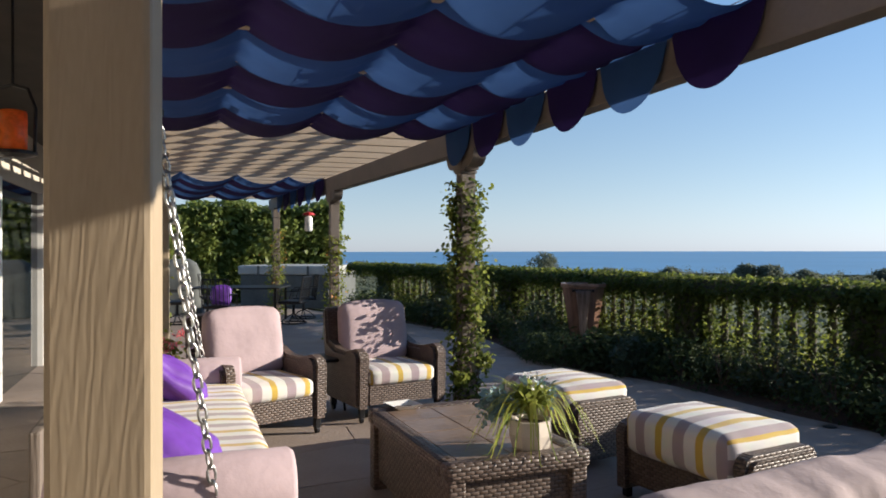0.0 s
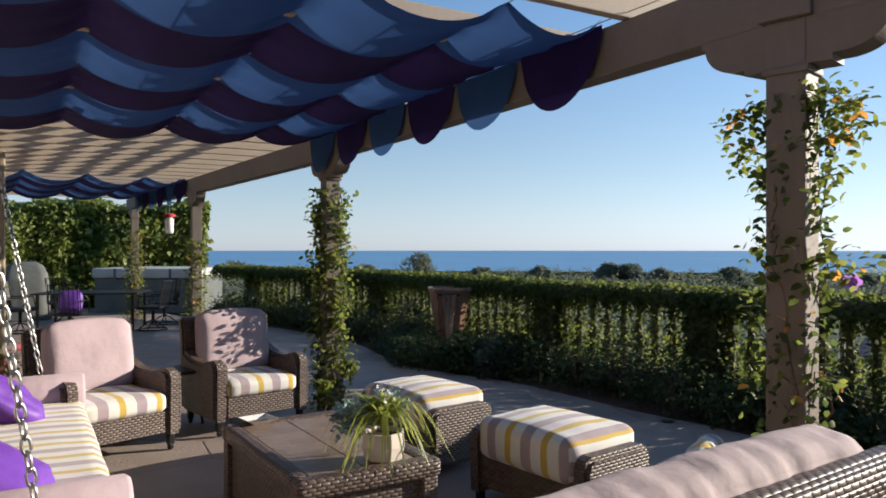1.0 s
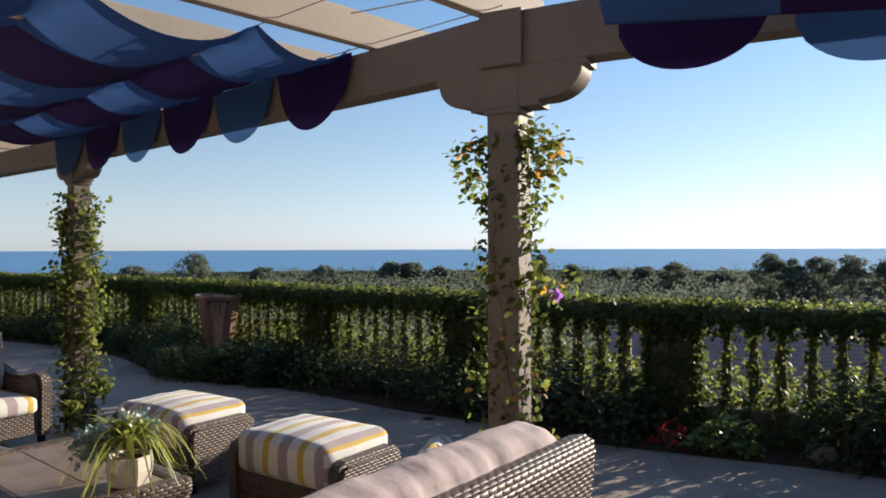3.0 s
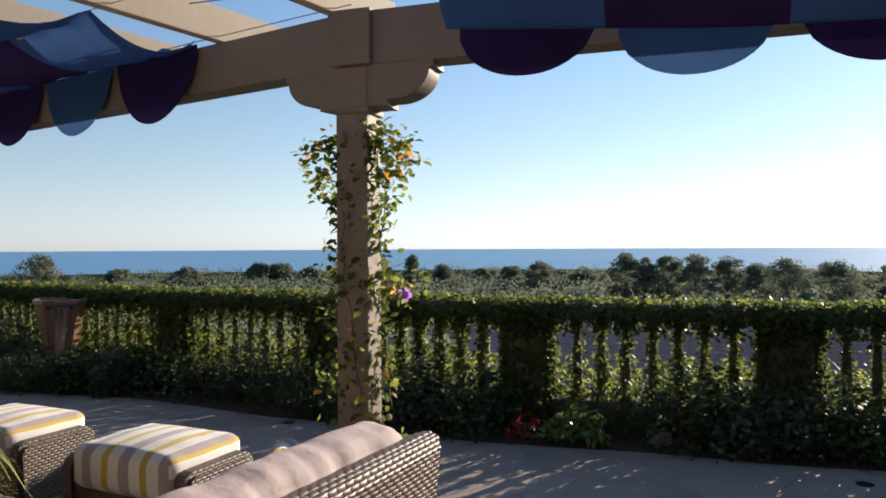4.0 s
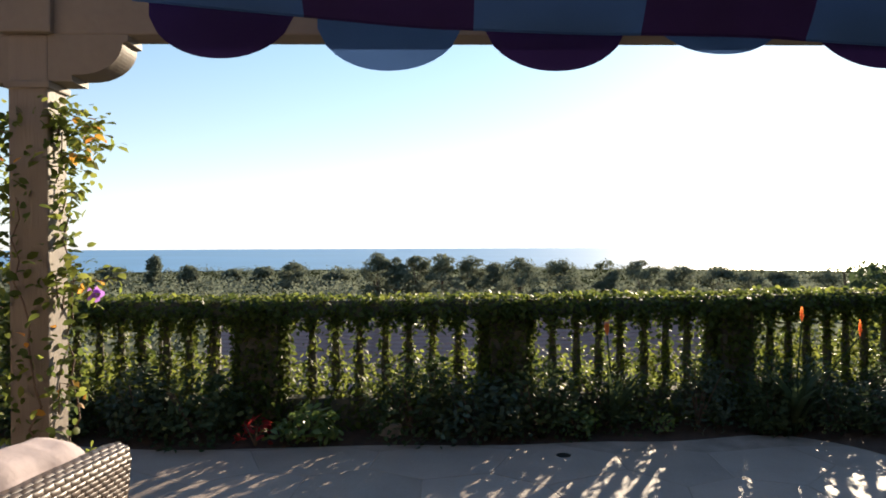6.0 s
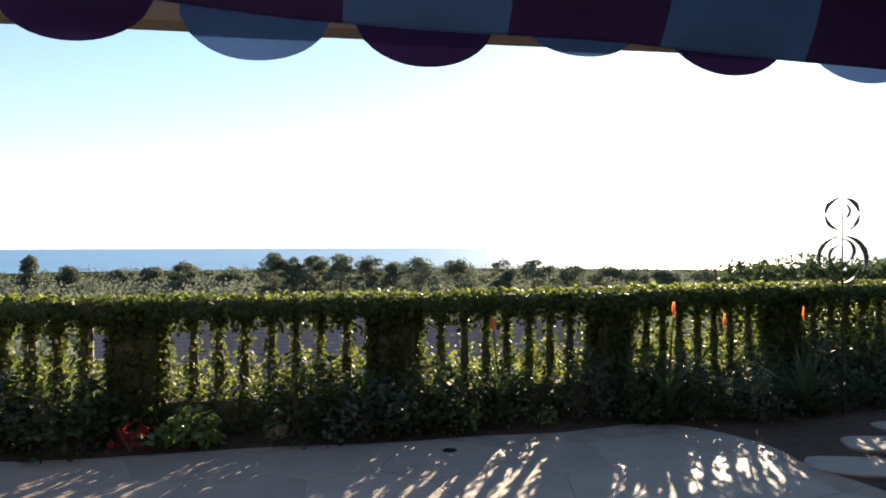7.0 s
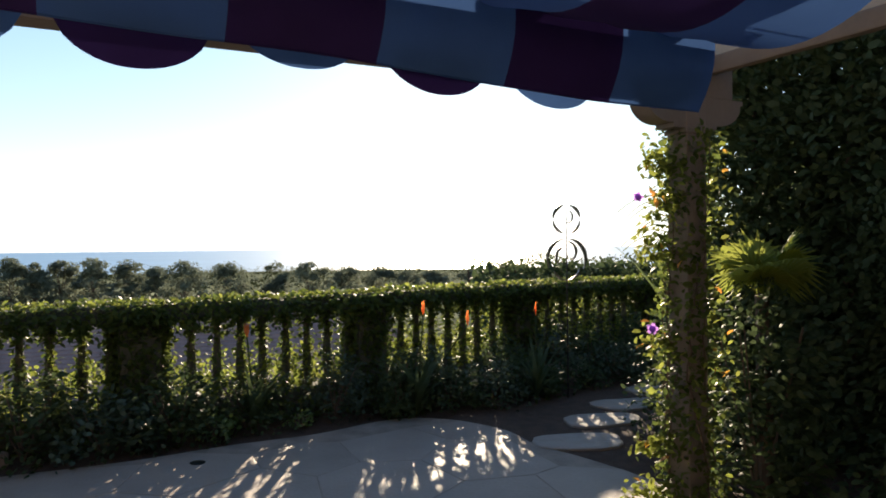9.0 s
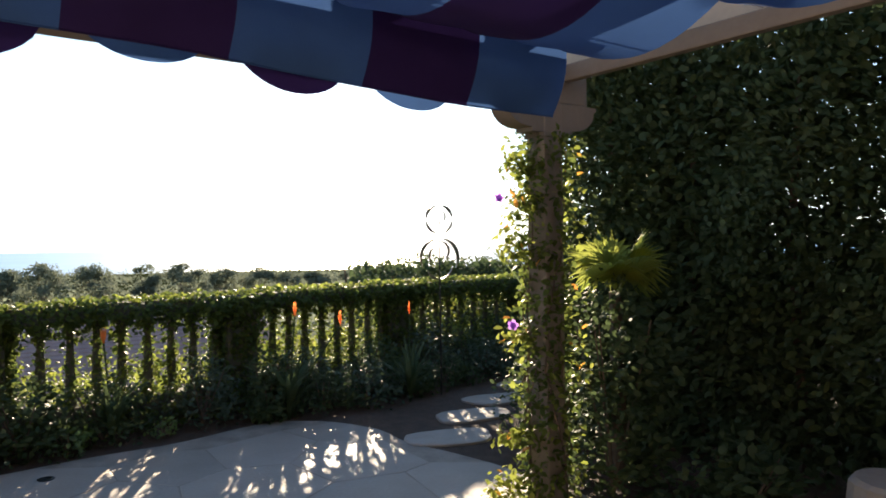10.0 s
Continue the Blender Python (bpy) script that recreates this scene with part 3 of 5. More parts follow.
def ribbon(z0, z1, w):
    bm = bmesh.new()
    prev = None
    for k in np.arange(0, HLEN, 0.25):
        p, d = along(k)
        nrm = Vector((-d.y, d.x))
        ring = [bm.verts.new((p.x + nrm.x * sx * w / 2, p.y + nrm.y * sx * w / 2, z)) for sx, z in ((-1, z0), (1, z0), (1, z1), (-1, z1))]
        if prev:
            for i in range(4):
                bm.faces.new((prev[i], ring[i], ring[(i + 1) % 4], prev[(i + 1) % 4]))
        prev = ring
    bmesh.ops.recalc_face_normals(bm, faces=bm.faces[:])
    return bm


part("handrail", ribbon(HTOP - 0.2, HTOP - 0.05, 0.22), STUCCO, bal)
part("plinth", ribbon(-0.1, 0.26, 0.22), STUCCO, bal)
BAY = 2.27
prof = [(0.05, 0.26), (0.05, 0.3), (0.032, 0.33), (0.045, 0.5), (0.042, 0.6), (0.03, 0.8), (0.03, 0.92), (0.05, 0.95), (0.05, 1.0)]
bal_mesh = None
ivy, lit = [], []
rs = np.random.RandomState(5)


def around(p, d, z0, z1, rx, ry, count, out):
    """Leaf places on the skin of an upright box."""
    nrm = Vector((-d.y, d.x))
    a = rs.uniform(0, 2 * np.pi, count)
    k = np.maximum(np.abs(np.cos(a)), np.abs(np.sin(a))) ** 0.7
    q = rs.uniform(0.75, 1.15, count)
    x, y, z = np.cos(a) / k * rx * q, np.sin(a) / k * ry * q, rs.uniform(z0, z1, count)
    out.append(np.stack([p.x + d.x * x + nrm.x * y, p.y + d.y * x + nrm.y * y, z], 1))


k = 1.73
bay_i = 0
while k < HLEN - 0.3:
    p, d = along(k)
    pier = part("pier", box((-0.17, -0.15, -0.1), (0.17, 0.15, HTOP - 0.2), 0.01), STUCCO, bal)
    pier.matrix_world = frame_on(p, d, Vector((-d.y, d.x)))
    around(p, d, 0.1, HTOP - 0.05, 0.225, 0.205, 2400, ivy)
    for j in range(1, 10):
        kk = k + BAY * j / 10
        if kk > HLEN - 0.1:
            break
        p, d = along(kk)
        if bal_mesh is None:
            ob = part("baluster", lathe(prof, 10), STUCCO, bal, smooth=True)
            bal_mesh = ob.data
        else:
            ob = new("baluster", bal_mesh)
            ob.parent = bal
        ob.matrix_world = frame_on(p, d, Vector((-d.y, d.x)))
        dens = 0.5 + 0.9 * max(0, noise.noise(Vector((kk * 0.8, 0, 2))) + 0.4)
        around(p, d, 0.2, 1.05, 0.04, 0.055, int(190 * dens) + 50, ivy)
        around(p, d, 0.2, 0.66, 0.11, 0.12, int(80 * dens) + 20, lit)
        around(p, d, 0.2, 1.05, 0.06, 0.085, int(55 * dens) + 8, lit)
    k += BAY
    bay_i += 1
n = int(HLEN * 1500)
ks = rs.uniform(0, HLEN, n)
idx = np.minimum((ks / 0.02).astype(int), len(HARR) - 2)
dd = HARR[idx + 1] - HARR[idx]
dd /= np.linalg.norm(dd, axis=1)[:, None]
ang = rs.uniform(-0.5, np.pi + 0.5, n)
side = np.cos(ang) * rs.uniform(0.85, 1.15, n) * 0.23
bulge = np.array([noise.noise(Vector((v * 1.7, 0, 0))) for v in ks]) * 0.025
zz = HTOP - 0.16 + np.sin(ang) * rs.uniform(0.8, 1.1, n) * 0.155 + bulge
low = rs.uniform(0, 1, n) < 0.3
zz[low] = rs.uniform(HTOP - 0.33, HTOP - 0.1, low.sum())
top = np.stack([HARR[idx, 0] - dd[:, 1] * side, HARR[idx, 1] + dd[:, 0] * side, zz], 1)
# sunlight on the rail top: most upper leaves get the brighter IVY_LIT colour
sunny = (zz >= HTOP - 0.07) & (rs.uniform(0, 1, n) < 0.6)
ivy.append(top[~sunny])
lit.append(top[sunny])
# growth at the foot
n = int(HLEN * 1100)
ks = rs.uniform(0, HLEN, n)
idx = np.minimum((ks / 0.02).astype(int), len(HARR) - 2)
side = rs.normal(-0.0, 0.16, n)
dd = HARR[idx + 1] - HARR[idx]
dd /= np.linalg.norm(dd, axis=1)[:, None]
ivy.append(np.stack([HARR[idx, 0] - dd[:, 1] * side, HARR[idx, 1] + dd[:, 0] * side, np.abs(rs.normal(0.12, 0.16, n))], 1))
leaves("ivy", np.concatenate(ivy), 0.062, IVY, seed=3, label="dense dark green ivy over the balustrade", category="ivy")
leaves("ivy_shoots", np.concatenate(lit), 0.055, IVY_LIT, seed=4, label="yellow-green ivy leaves coloured as sunlit on the balustrade", category="ivy")
# scrub on the slope just outside the balustrade, in the sunlit leaf colour
n = int(HLEN * 520)
ks = rs.uniform(0, HLEN, n)
idx = np.minimum((ks / 0.02).astype(int), len(HARR) - 2)
dd = HARR[idx + 1] - HARR[idx]
dd /= np.linalg.norm(dd, axis=1)[:, None]
mid = len(HARR) // 2
away = 1 if seaward(HARR[mid, 0] - dd[0, 1], HARR[mid, 1] + dd[0, 0]) > seaward(HARR[mid, 0], HARR[mid, 1]) else -1
side = away * rs.uniform(0.32, 0.95, n)
crest = 0.46 + np.array([noise.noise(Vector((v * 1.3, 3.0, 0))) for v in ks]) * 0.3
zz = crest - np.abs(rs.normal(0, 0.26, n))
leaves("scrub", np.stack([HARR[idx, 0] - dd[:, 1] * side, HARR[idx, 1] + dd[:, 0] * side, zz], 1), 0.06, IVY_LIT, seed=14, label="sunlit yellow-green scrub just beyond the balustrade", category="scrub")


# ---- furniture ----
def head(x, y, fx, fy, z=0.0):
    """Pose of a seat whose front (local -y) looks along (fx, fy)."""
    return pose(x, y, z, 0, 0, math.degrees(math.atan2(fx, -fy)))


def wicker_chair(m, label, w=0.90, group="wicker armchairs"):
    t = thing("armchair", m, label, "armchair", group)
    aw, dep = 0.13, 0.80
    arm = [(-dep / 2, 0.13), (-dep / 2 - 0.01, 0.57), (-dep / 2 + 0.02, 0.625), (-dep / 2 + 0.09, 0.645), (-0.1, 0.60), (0.12, 0.60), (0.32, 0.66), (0.36, 0.62), (0.36, 0.13)]
    for sx in (-1, 1):
        x = sx * (w / 2 - aw / 2)
        part("arm", prism(arm, x - aw / 2, x + aw / 2, 0.03), WICKER, t, smooth=False)
    part("apron", box((-w / 2 + aw, -dep / 2 + 0.02, 0.15), (w / 2 - aw, -dep / 2 + 0.08, 0.33), 0.008), WICKER, t)
    part("seat_deck", box((-w / 2 + aw, -dep / 2 + 0.08, 0.24), (w / 2 - aw, 0.3, 0.30), 0.005), WICKER, t)
    back = [(0.26, 0.13), (0.36, 0.13), (0.47, 0.90), (0.44, 0.96), (0.39, 0.95), (0.30, 0.35)]
    part("backrest", prism(back, -w / 2 + 0.02, w / 2 - 0.02, 0.02), WICKER, t)
    sc = part("seat_cushion", cushion(w - 2 * aw + 0.02, 0.66, 0.15, 0.05, 0.025, swap=False), STRIPED, t, "white, gold and mauve striped cushion", True)
    sc.location = (0, -0.08, 0.39)
    bc = part("back_cushion", cushion(w - 2 * aw + 0.03, 0.17, 0.56, 0.07, 0.03, seed=3), MAUVE, t, "dusty mauve back cushion", True)
    bc.location, bc.rotation_euler = (0, 0.24, 0.72), (radians(-9), 0, 0)
    for sx in (-1, 1):
        for y in (-dep / 2 + 0.06, 0.3):
            leg = part("leg", box((-0.025, -0.025, 0.045), (0.025, 0.025, 0.15), 0.006), BLACK, t)
            leg.location = (sx * (w / 2 - 0.07), y, 0)
            cs = part("castor", lathe([(0.012, -0.012), (0.03, -0.012), (0.03, 0.012), (0.012, 0.012)], 14, pose(0, 0, 0.03, 0, 90, 0)), BLACK, leg)
    return t


def ottoman(m, label):
    t = thing("ottoman", m, label, "ottoman", "wicker ottomans")
    w, dep = 0.98, 0.55
    for sx in (-1, 1):
        x = sx * (w / 2 - 0.06)
        pr = [(-dep / 2, 0.06), (-dep / 2 - 0.01, 0.40), (-dep / 2 + 0.015, 0.445), (-dep / 2 + 0.06, 0.465), (dep / 2 - 0.06, 0.465), (dep / 2 - 0.015, 0.445), (dep / 2 + 0.01, 0.40), (dep / 2, 0.06)]
        part("side_panel", prism(pr, x - 0.06, x + 0.06, 0.025), WICKER, t)
    part("front_panel", box((-w / 2 + 0.12, -dep / 2 + 0.02, 0.1), (w / 2 - 0.12, -dep / 2 + 0.06, 0.34), 0.006), WICKER, t)
    part("rear_panel", box((-w / 2 + 0.12, dep / 2 - 0.06, 0.1), (w / 2 - 0.12, dep / 2 - 0.02, 0.34), 0.006), WICKER, t)
    part("deck", box((-w / 2 + 0.12, -dep / 2 + 0.06, 0.28), (w / 2 - 0.12, dep / 2 - 0.06, 0.32), 0.004), WICKER, t)
    c = part("cushion", cushion(w - 0.22, dep + 0.06, 0.25, 0.06, 0.03, seed=5), STRIPED, t, "white, gold and mauve striped cushion", True)
    c.location = (0, 0, 0.42)
    for sx in (-1, 1):
        for sy in (-1, 1):
            leg = part("foot", box((-0.022, -0.022, 0), (0.022, 0.022, 0.08), 0.005), BLACK, t)
            leg.location = (sx * (w / 2 - 0.06), sy * (dep / 2 - 0.05), 0)
    return t


wicker_chair(head(-1.10, 6.27, 0.63, -0.78), "brown wicker armchair with mauve back cushion, in full sun")
wicker_chair(head(-0.10, 7.05, 0.5, -0.866), "brown wicker armchair with leaf shadows on its mauve cushion")
ottoman(head(1.965, 4.435, -0.88, -0.47), "brown wicker ottoman with a striped cushion")
ottoman(head(1.35, 5.70, -0.88, -0.47), "brown wicker ottoman with striped cushion near the vine post")


def coffee_table(m):
    t = thing("coffee_table", m, "brown wicker coffee table with slate tile top", "coffee table")
    w, d = 0.79, 1.31
    tile = mat("slate_tile", (0.33, 0.235, 0.175), 0.38, var=0.2, scale=5, bump=0.35, bscale=22, randob=0.4)
    part("apron", box((-w / 2 + 0.045, -d / 2 + 0.045, 0.06), (w / 2 - 0.045, d / 2 - 0.045, 0.40), 0.02), WICKER, t)
    for sy in (-1, 1):
        part("rim", box((-w / 2, sy * (d / 2 - 0.05) - 0.05, 0.39), (w / 2, sy * (d / 2 - 0.05) + 0.05, 0.48), 0.028), WICKER, t, "rolled wicker rim")
        part("rim", box((sy * (w / 2 - 0.05) - 0.05, -d / 2 + 0.1, 0.392), (sy * (w / 2 - 0.05) + 0.05, d / 2 - 0.1, 0.478), 0.028), WICKER, t, "rolled wicker rim")
    part("tile_bed", box((-w / 2 + 0.08, -d / 2 + 0.08, 0.40), (w / 2 - 0.08, d / 2 - 0.08, 0.458)), mat("slate_joint", (0.2, 0.15, 0.115), 0.85, var=0.15), t)
    nx, ny = 2, 4
    sx, sy = (w - 0.2) / nx, (d - 0.2) / ny
    me = None
    for i in range(nx):
        for j in range(ny):
            if me is None:
                ob = part("tile", box((-sx / 2 + 0.003, -sy / 2 + 0.003, 0), (sx / 2 - 0.003, sy / 2 - 0.003, 0.01), 0.002, seg=1), tile, t)
                me = ob.data
            else:
                ob = new("tile", me)
                ob.parent = t
            ob.location = (-w / 2 + 0.1 + (i + 0.5) * sx, -d / 2 + 0.1 + (j + 0.5) * sy, 0.458)
    for i in range(4):
        leg = part("leg", box((-0.045, -0.045, 0), (0.045, 0.045, 0.40), 0.01), WICKER, t)
        leg.location = ((-1, 1, 1, -1)[i] * (w / 2 - 0.06), (-1, -1, 1, 1)[i] * (d / 2 - 0.06), 0)
    return t


coffee_table(pose(0.565, 4.43, 0, 0, 0, 21.5) @ Matrix.Diagonal((1, 1.03, 1.042, 1)))


def creased(bm, seed):
    """Adds pulled folds that run up over the top of a soft cushion."""
    for v in bm.verts:
        f = noise.noise(Vector((v.co.x * 16, v.co.z * 3.5, seed)))
        g = noise.noise(Vector((v.co.x * 34, v.co.z * 6, seed + 4)))
        k = 0.35 + 0.65 * max(0.0, min(1.0, (v.co.z + 0.1) / 0.3))
        v.co.y += (0.014 * f + 0.008 * g) * k
        v.co.z += (0.008 * f + 0.006 * g) * k
    return bm


def loveseat(m):
    t = thing("loveseat", m, "brown wicker loveseat with plump mauve cushions", "sofa")
    w, aw, dep = 1.75, 0.13, 0.85
    back = [(0.30, 0.12), (0.42, 0.12), (0.50, 0.90), (0.49, 0.945), (0.45, 0.96), (0.39, 0.945), (0.33, 0.35)]
    part("backrest", prism(back, -w / 2, w / 2, 0.02), WICKER, t)
    arm = [(-dep / 2, 0.13), (-dep / 2 - 0.01, 0.57), (-dep / 2 + 0.02, 0.625), (-dep / 2 + 0.09, 0.645), (-0.1, 0.60), (0.12, 0.60), (0.36, 0.72), (0.36, 0.13)]
    for sx in (-1, 1):
        x = sx * (w / 2 - aw / 2)
        part("arm", prism(arm, x - aw / 2, x + aw / 2, 0.03), WICKER, t)
    part("apron", box((-w / 2 + aw, -dep / 2 + 0.02, 0.15), (w / 2 - aw, -dep / 2 + 0.08, 0.33), 0.008), WICKER, t)
    part("seat_deck", box((-w / 2 + aw, -dep / 2 + 0.08, 0.24), (w / 2 - aw, 0.3, 0.30), 0.005), WICKER, t)
    for sx in (-1, 1):
        c = part("seat_cushion", cushion(w / 2 - aw - 0.01, 0.68, 0.16, 0.05, 0.03), STRIPED, t, "white, gold and mauve striped cushion", True)
        c.location = (sx * (w / 2 - aw) / 2, -0.08, 0.39)
    c = part("back_cushion", creased(cushion(w - 2 * aw + 0.12, 0.24, 0.56, 0.085, 0.02, seed=9, n=44, wrinkle=0.01), 9), PALE_MAUVE, t, "long plump creased pale mauve back cushion", True)
    c.location, c.rotation_euler = (0, 0.25, 0.72), (radians(-10), 0, 0)
    for sx in (-1, 1):
        for y in (-dep / 2 + 0.06, 0.33):
            leg = part("leg", box((-0.025, -0.025, 0), (0.025, 0.025, 0.15), 0.006), BLACK, t)
            leg.location = (sx * (w / 2 - 0.07), y, 0)
    return t


SD = Vector((-0.905, -0.425))
SC = Vector((2.39, 2.26)) + SD * 0.875 - Vector((0.425, -0.905)) * 0.47
loveseat(head(SC.x, SC.y, -0.425, 0.905))


def swing(m):
    """Hanging day bed: x along its length, its front towards -y."""
    t = thing("porch_swing", m, "hanging day bed with striped mattress and mauve bolsters", "porch swing")
    L, W = 3.0, 0.97
    part("frame", box((-L / 2, -W / 2, 0.30), (L / 2, W / 2, 0.38), 0.01), WOOD, t, "tan timber frame")
    mt = part("mattress", cushion(L - 0.08, W - 0.06, 0.13, 0.05, 0.015, n=20), STRIPED, t, "white, gold and mauve striped mattress", True)
    mt.location = (0, 0, 0.44)
    for sx in (-1, 1):
        b = part("bolster", lathe([(0.02, -W / 2 + 0.02), (0.135, -W / 2 + 0.02), (0.15, -W / 2 + 0.04), (0.15, W / 2 - 0.04), (0.135, W / 2 - 0.02), (0.02, W / 2 - 0.02)], 24, pose(0, 0, 0, 90, 0, 0)), MAUVE, t, "mauve bolster with piped ends", True)
        b.location = (sx * (L / 2 - 0.13), 0, 0.535)
        part("end_rail", box((sx * (L / 2) - 0.03, -W / 2, 0.40), (sx * (L / 2) + 0.03, W / 2, 0.46), 0.01), WOOD, t)
    part("back_rail", box((-L / 2, W / 2 - 0.04, 0.40), (L / 2, W / 2, 0.86), 0.01), WOOD, t, "tan timber back board")
    return t


SW = Vector((-0.65, 4.62)) + NAB * 0.48
swing(frame_on((SW.x, SW.y), DAB, NAB))
for s, z, r, sd, tilt in ((0.86, 0.625, 12, 1, 36), (-0.88, 0.60, -14, 2, 30)):
    p = SW + DAB * s + NAB * 0.06
    ob = part("throw_pillow", creased(cushion(0.52, 0.5, 0.17, 0.075, 0.06, seed=sd, wrinkle=0.022, n=22), sd), PURPLE, smooth=True)
    ob.matrix_world = frame_on((p.x, p.y), DAB, NAB, z) @ pose(0, 0, 0, tilt, 0, r)
    tagged(ob, "shiny purple satin throw pillow on the swing", "pillow", "purple pillows")


def chain(p, q):
    t = thing("swing_chain", Matrix.Translation(p), "galvanised steel chain holding the day bed", "chain")
    p, q = Vector(p), Vector(q)
    d = q - p
    n = int(d.length / 0.058)
    bm = bmesh.new()
    pts = []
    for i in range(12):
        a = 2 * math.pi * i / 12
        pts.append((0.017 * math.cos(a), 0, 0.037 * math.sin(a) if abs(math.sin(a)) < 0.9 else 0.038 * math.copysign(1, math.sin(a))))
    tube(bm, pts, 0.0062, 6, closed=True)
    first = part("link", bm, STEEL, t, smooth=True)
    q0 = d.to_track_quat("Z", "Y").to_matrix().to_4x4()
    for i in range(n):
        ob = first if i == 0 else new("link", first.data)
        ob.parent = t
        ob.matrix_basis = Matrix.Translation(d * ((i + 0.5) / n)) @ q0 @ pose(0, 0, 0, 0, 0, 90 * (i % 2) + 25)
    return t


chain((-0.439, 3.096, 0.44), (-0.706, 2.981, 2.5))
chain((-1.41, 5.97, 0.5), (-1.72, 5.79, 2.5))
chain((-1.54, 4.86, 0.5), (-1.54, 5.39, 2.5))


def big_post(p, w, label, turn=0.0):
    t = thing("pergola_post", frame_on(p, DAB, NAB) @ pose(0, 0, 0, 0, 0, turn), label, "post", "posts of the pergola")
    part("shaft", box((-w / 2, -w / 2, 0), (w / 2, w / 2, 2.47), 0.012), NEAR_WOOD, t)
    return t


big_post((-0.181, 1.594), 0.167, "tan post with embossed wood grain, half in shade", -5)
big_post(tuple(Vector((-0.66, 2.72)) + DAB * 4.9), 0.2, "tan post beside the day bed")


# ---- vines on the posts ----
def vine(p, z0, z1, rad, count, label, spread=0.05, lit_share=0.35, autumn=0.04, size=0.06, seed=1, clusters=()):
    """Climbing stems with leaves round a post; clusters: (z, side, out, count) of sprays."""
    r = random.Random(seed)
    t = thing("vine", Matrix.Translation((p[0], p[1], 0)), label, "climbing vine", "vines on the posts")
    pts, stems = [], bmesh.new()
    for k in range(max(3, count // 260)):
        a = r.uniform(0, 6.28)
        line = []
        z = 0.0
        zt = r.uniform(z0 + (z1 - z0) * 0.6, z1)
        while z < zt:
            a += r.uniform(-0.35, 0.35)
            rr = 0.10 + abs(r.gauss(0, 0.02))
            line.append((rr * math.cos(a), rr * math.sin(a), z))
            z += 0.08
        if len(line) > 2:
            tube(stems, line, 0.007, 4, 0.003)
    for k in range(count):
        z = r.uniform(z0, z1)
        w = rad * (0.75 + 0.45 * noise.noise(Vector((z * 3.1, seed, 0.2))))
        a = r.uniform(0, 6.28)
        d = 0.09 + min(2.2, abs(r.gauss(0, 1))) * w * 0.55
        pts.append((d * math.cos(a), d * math.sin(a), z))
    for z, ang, out, n in clusters:
        out, n = out * 0.6, int(n * 1.9)
        line = [(0.09 * math.cos(ang), 0.09 * math.sin(ang), z - 0.1)]
        for i in range(1, 7):
            q = i / 6 * out
            line.append(((0.09 + q) * math.cos(ang) + r.uniform(-0.02, 0.02), (0.09 + q) * math.sin(ang) + r.uniform(-0.02, 0.02), z + 0.25 * q - 0.5 * q * q + r.uniform(-0.02, 0.02)))
        tube(stems, line, 0.004, 4, 0.0015)
        for k in range(n):
            b = Vector(r.choice(line[1:]))
            pts.append(tuple(b + Vector((r.triangular(-0.08, 0.08), r.triangular(-0.08, 0.08), r.triangular(-0.11, 0.07)))))
    part("stem", stems, BARK, t)
    # outermost leaves take the sunlit colour, those close to the post the dark one
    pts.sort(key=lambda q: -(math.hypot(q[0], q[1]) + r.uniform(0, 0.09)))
    n1, n2 = int(len(pts) * lit_share), int(len(pts) * autumn)
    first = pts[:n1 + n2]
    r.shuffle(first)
    autumn_pts, lit = first[:n2], first[n2:]
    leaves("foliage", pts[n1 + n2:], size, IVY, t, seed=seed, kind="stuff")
    leaves("young_foliage", lit, size, IVY_LIT, t, seed=seed + 50, kind="stuff")
    if n2:
        leaves("autumn_foliage", autumn_pts, size * 1.1, ORANGE_LEAF, t, seed=seed + 90, kind="stuff")
    return t


side_l = math.atan2(DAB.y, DAB.x)
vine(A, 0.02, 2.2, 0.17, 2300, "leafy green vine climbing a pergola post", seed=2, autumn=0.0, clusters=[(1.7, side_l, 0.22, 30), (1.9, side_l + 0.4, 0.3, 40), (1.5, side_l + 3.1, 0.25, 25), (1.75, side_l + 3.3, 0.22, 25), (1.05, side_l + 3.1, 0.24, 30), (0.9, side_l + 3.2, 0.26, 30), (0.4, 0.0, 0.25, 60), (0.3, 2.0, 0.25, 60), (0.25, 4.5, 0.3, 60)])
vine(B, 0.02, 2.22, 0.10, 900, "sparse vine with orange leaves on a pergola post", seed=3, autumn=0.028, lit_share=0.36, size=0.046,
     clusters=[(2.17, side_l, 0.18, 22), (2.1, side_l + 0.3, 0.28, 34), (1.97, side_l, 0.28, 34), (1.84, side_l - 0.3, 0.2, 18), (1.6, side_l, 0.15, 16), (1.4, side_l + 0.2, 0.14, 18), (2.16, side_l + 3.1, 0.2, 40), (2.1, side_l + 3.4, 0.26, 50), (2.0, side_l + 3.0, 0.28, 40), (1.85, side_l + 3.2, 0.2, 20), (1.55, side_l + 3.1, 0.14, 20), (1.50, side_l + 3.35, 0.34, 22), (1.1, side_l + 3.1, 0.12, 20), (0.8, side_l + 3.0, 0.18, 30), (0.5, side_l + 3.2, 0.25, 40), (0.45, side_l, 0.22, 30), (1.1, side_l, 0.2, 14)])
vine(C, 0.02, 1.75, 0.16, 1000, "yellow-green vine on the lower part of a post", seed=4, lit_share=0.92)
vine(E, 0.02, 2.0, 0.24, 1300, "bright yellow-green vine on the far post", seed=5, lit_share=0.95)
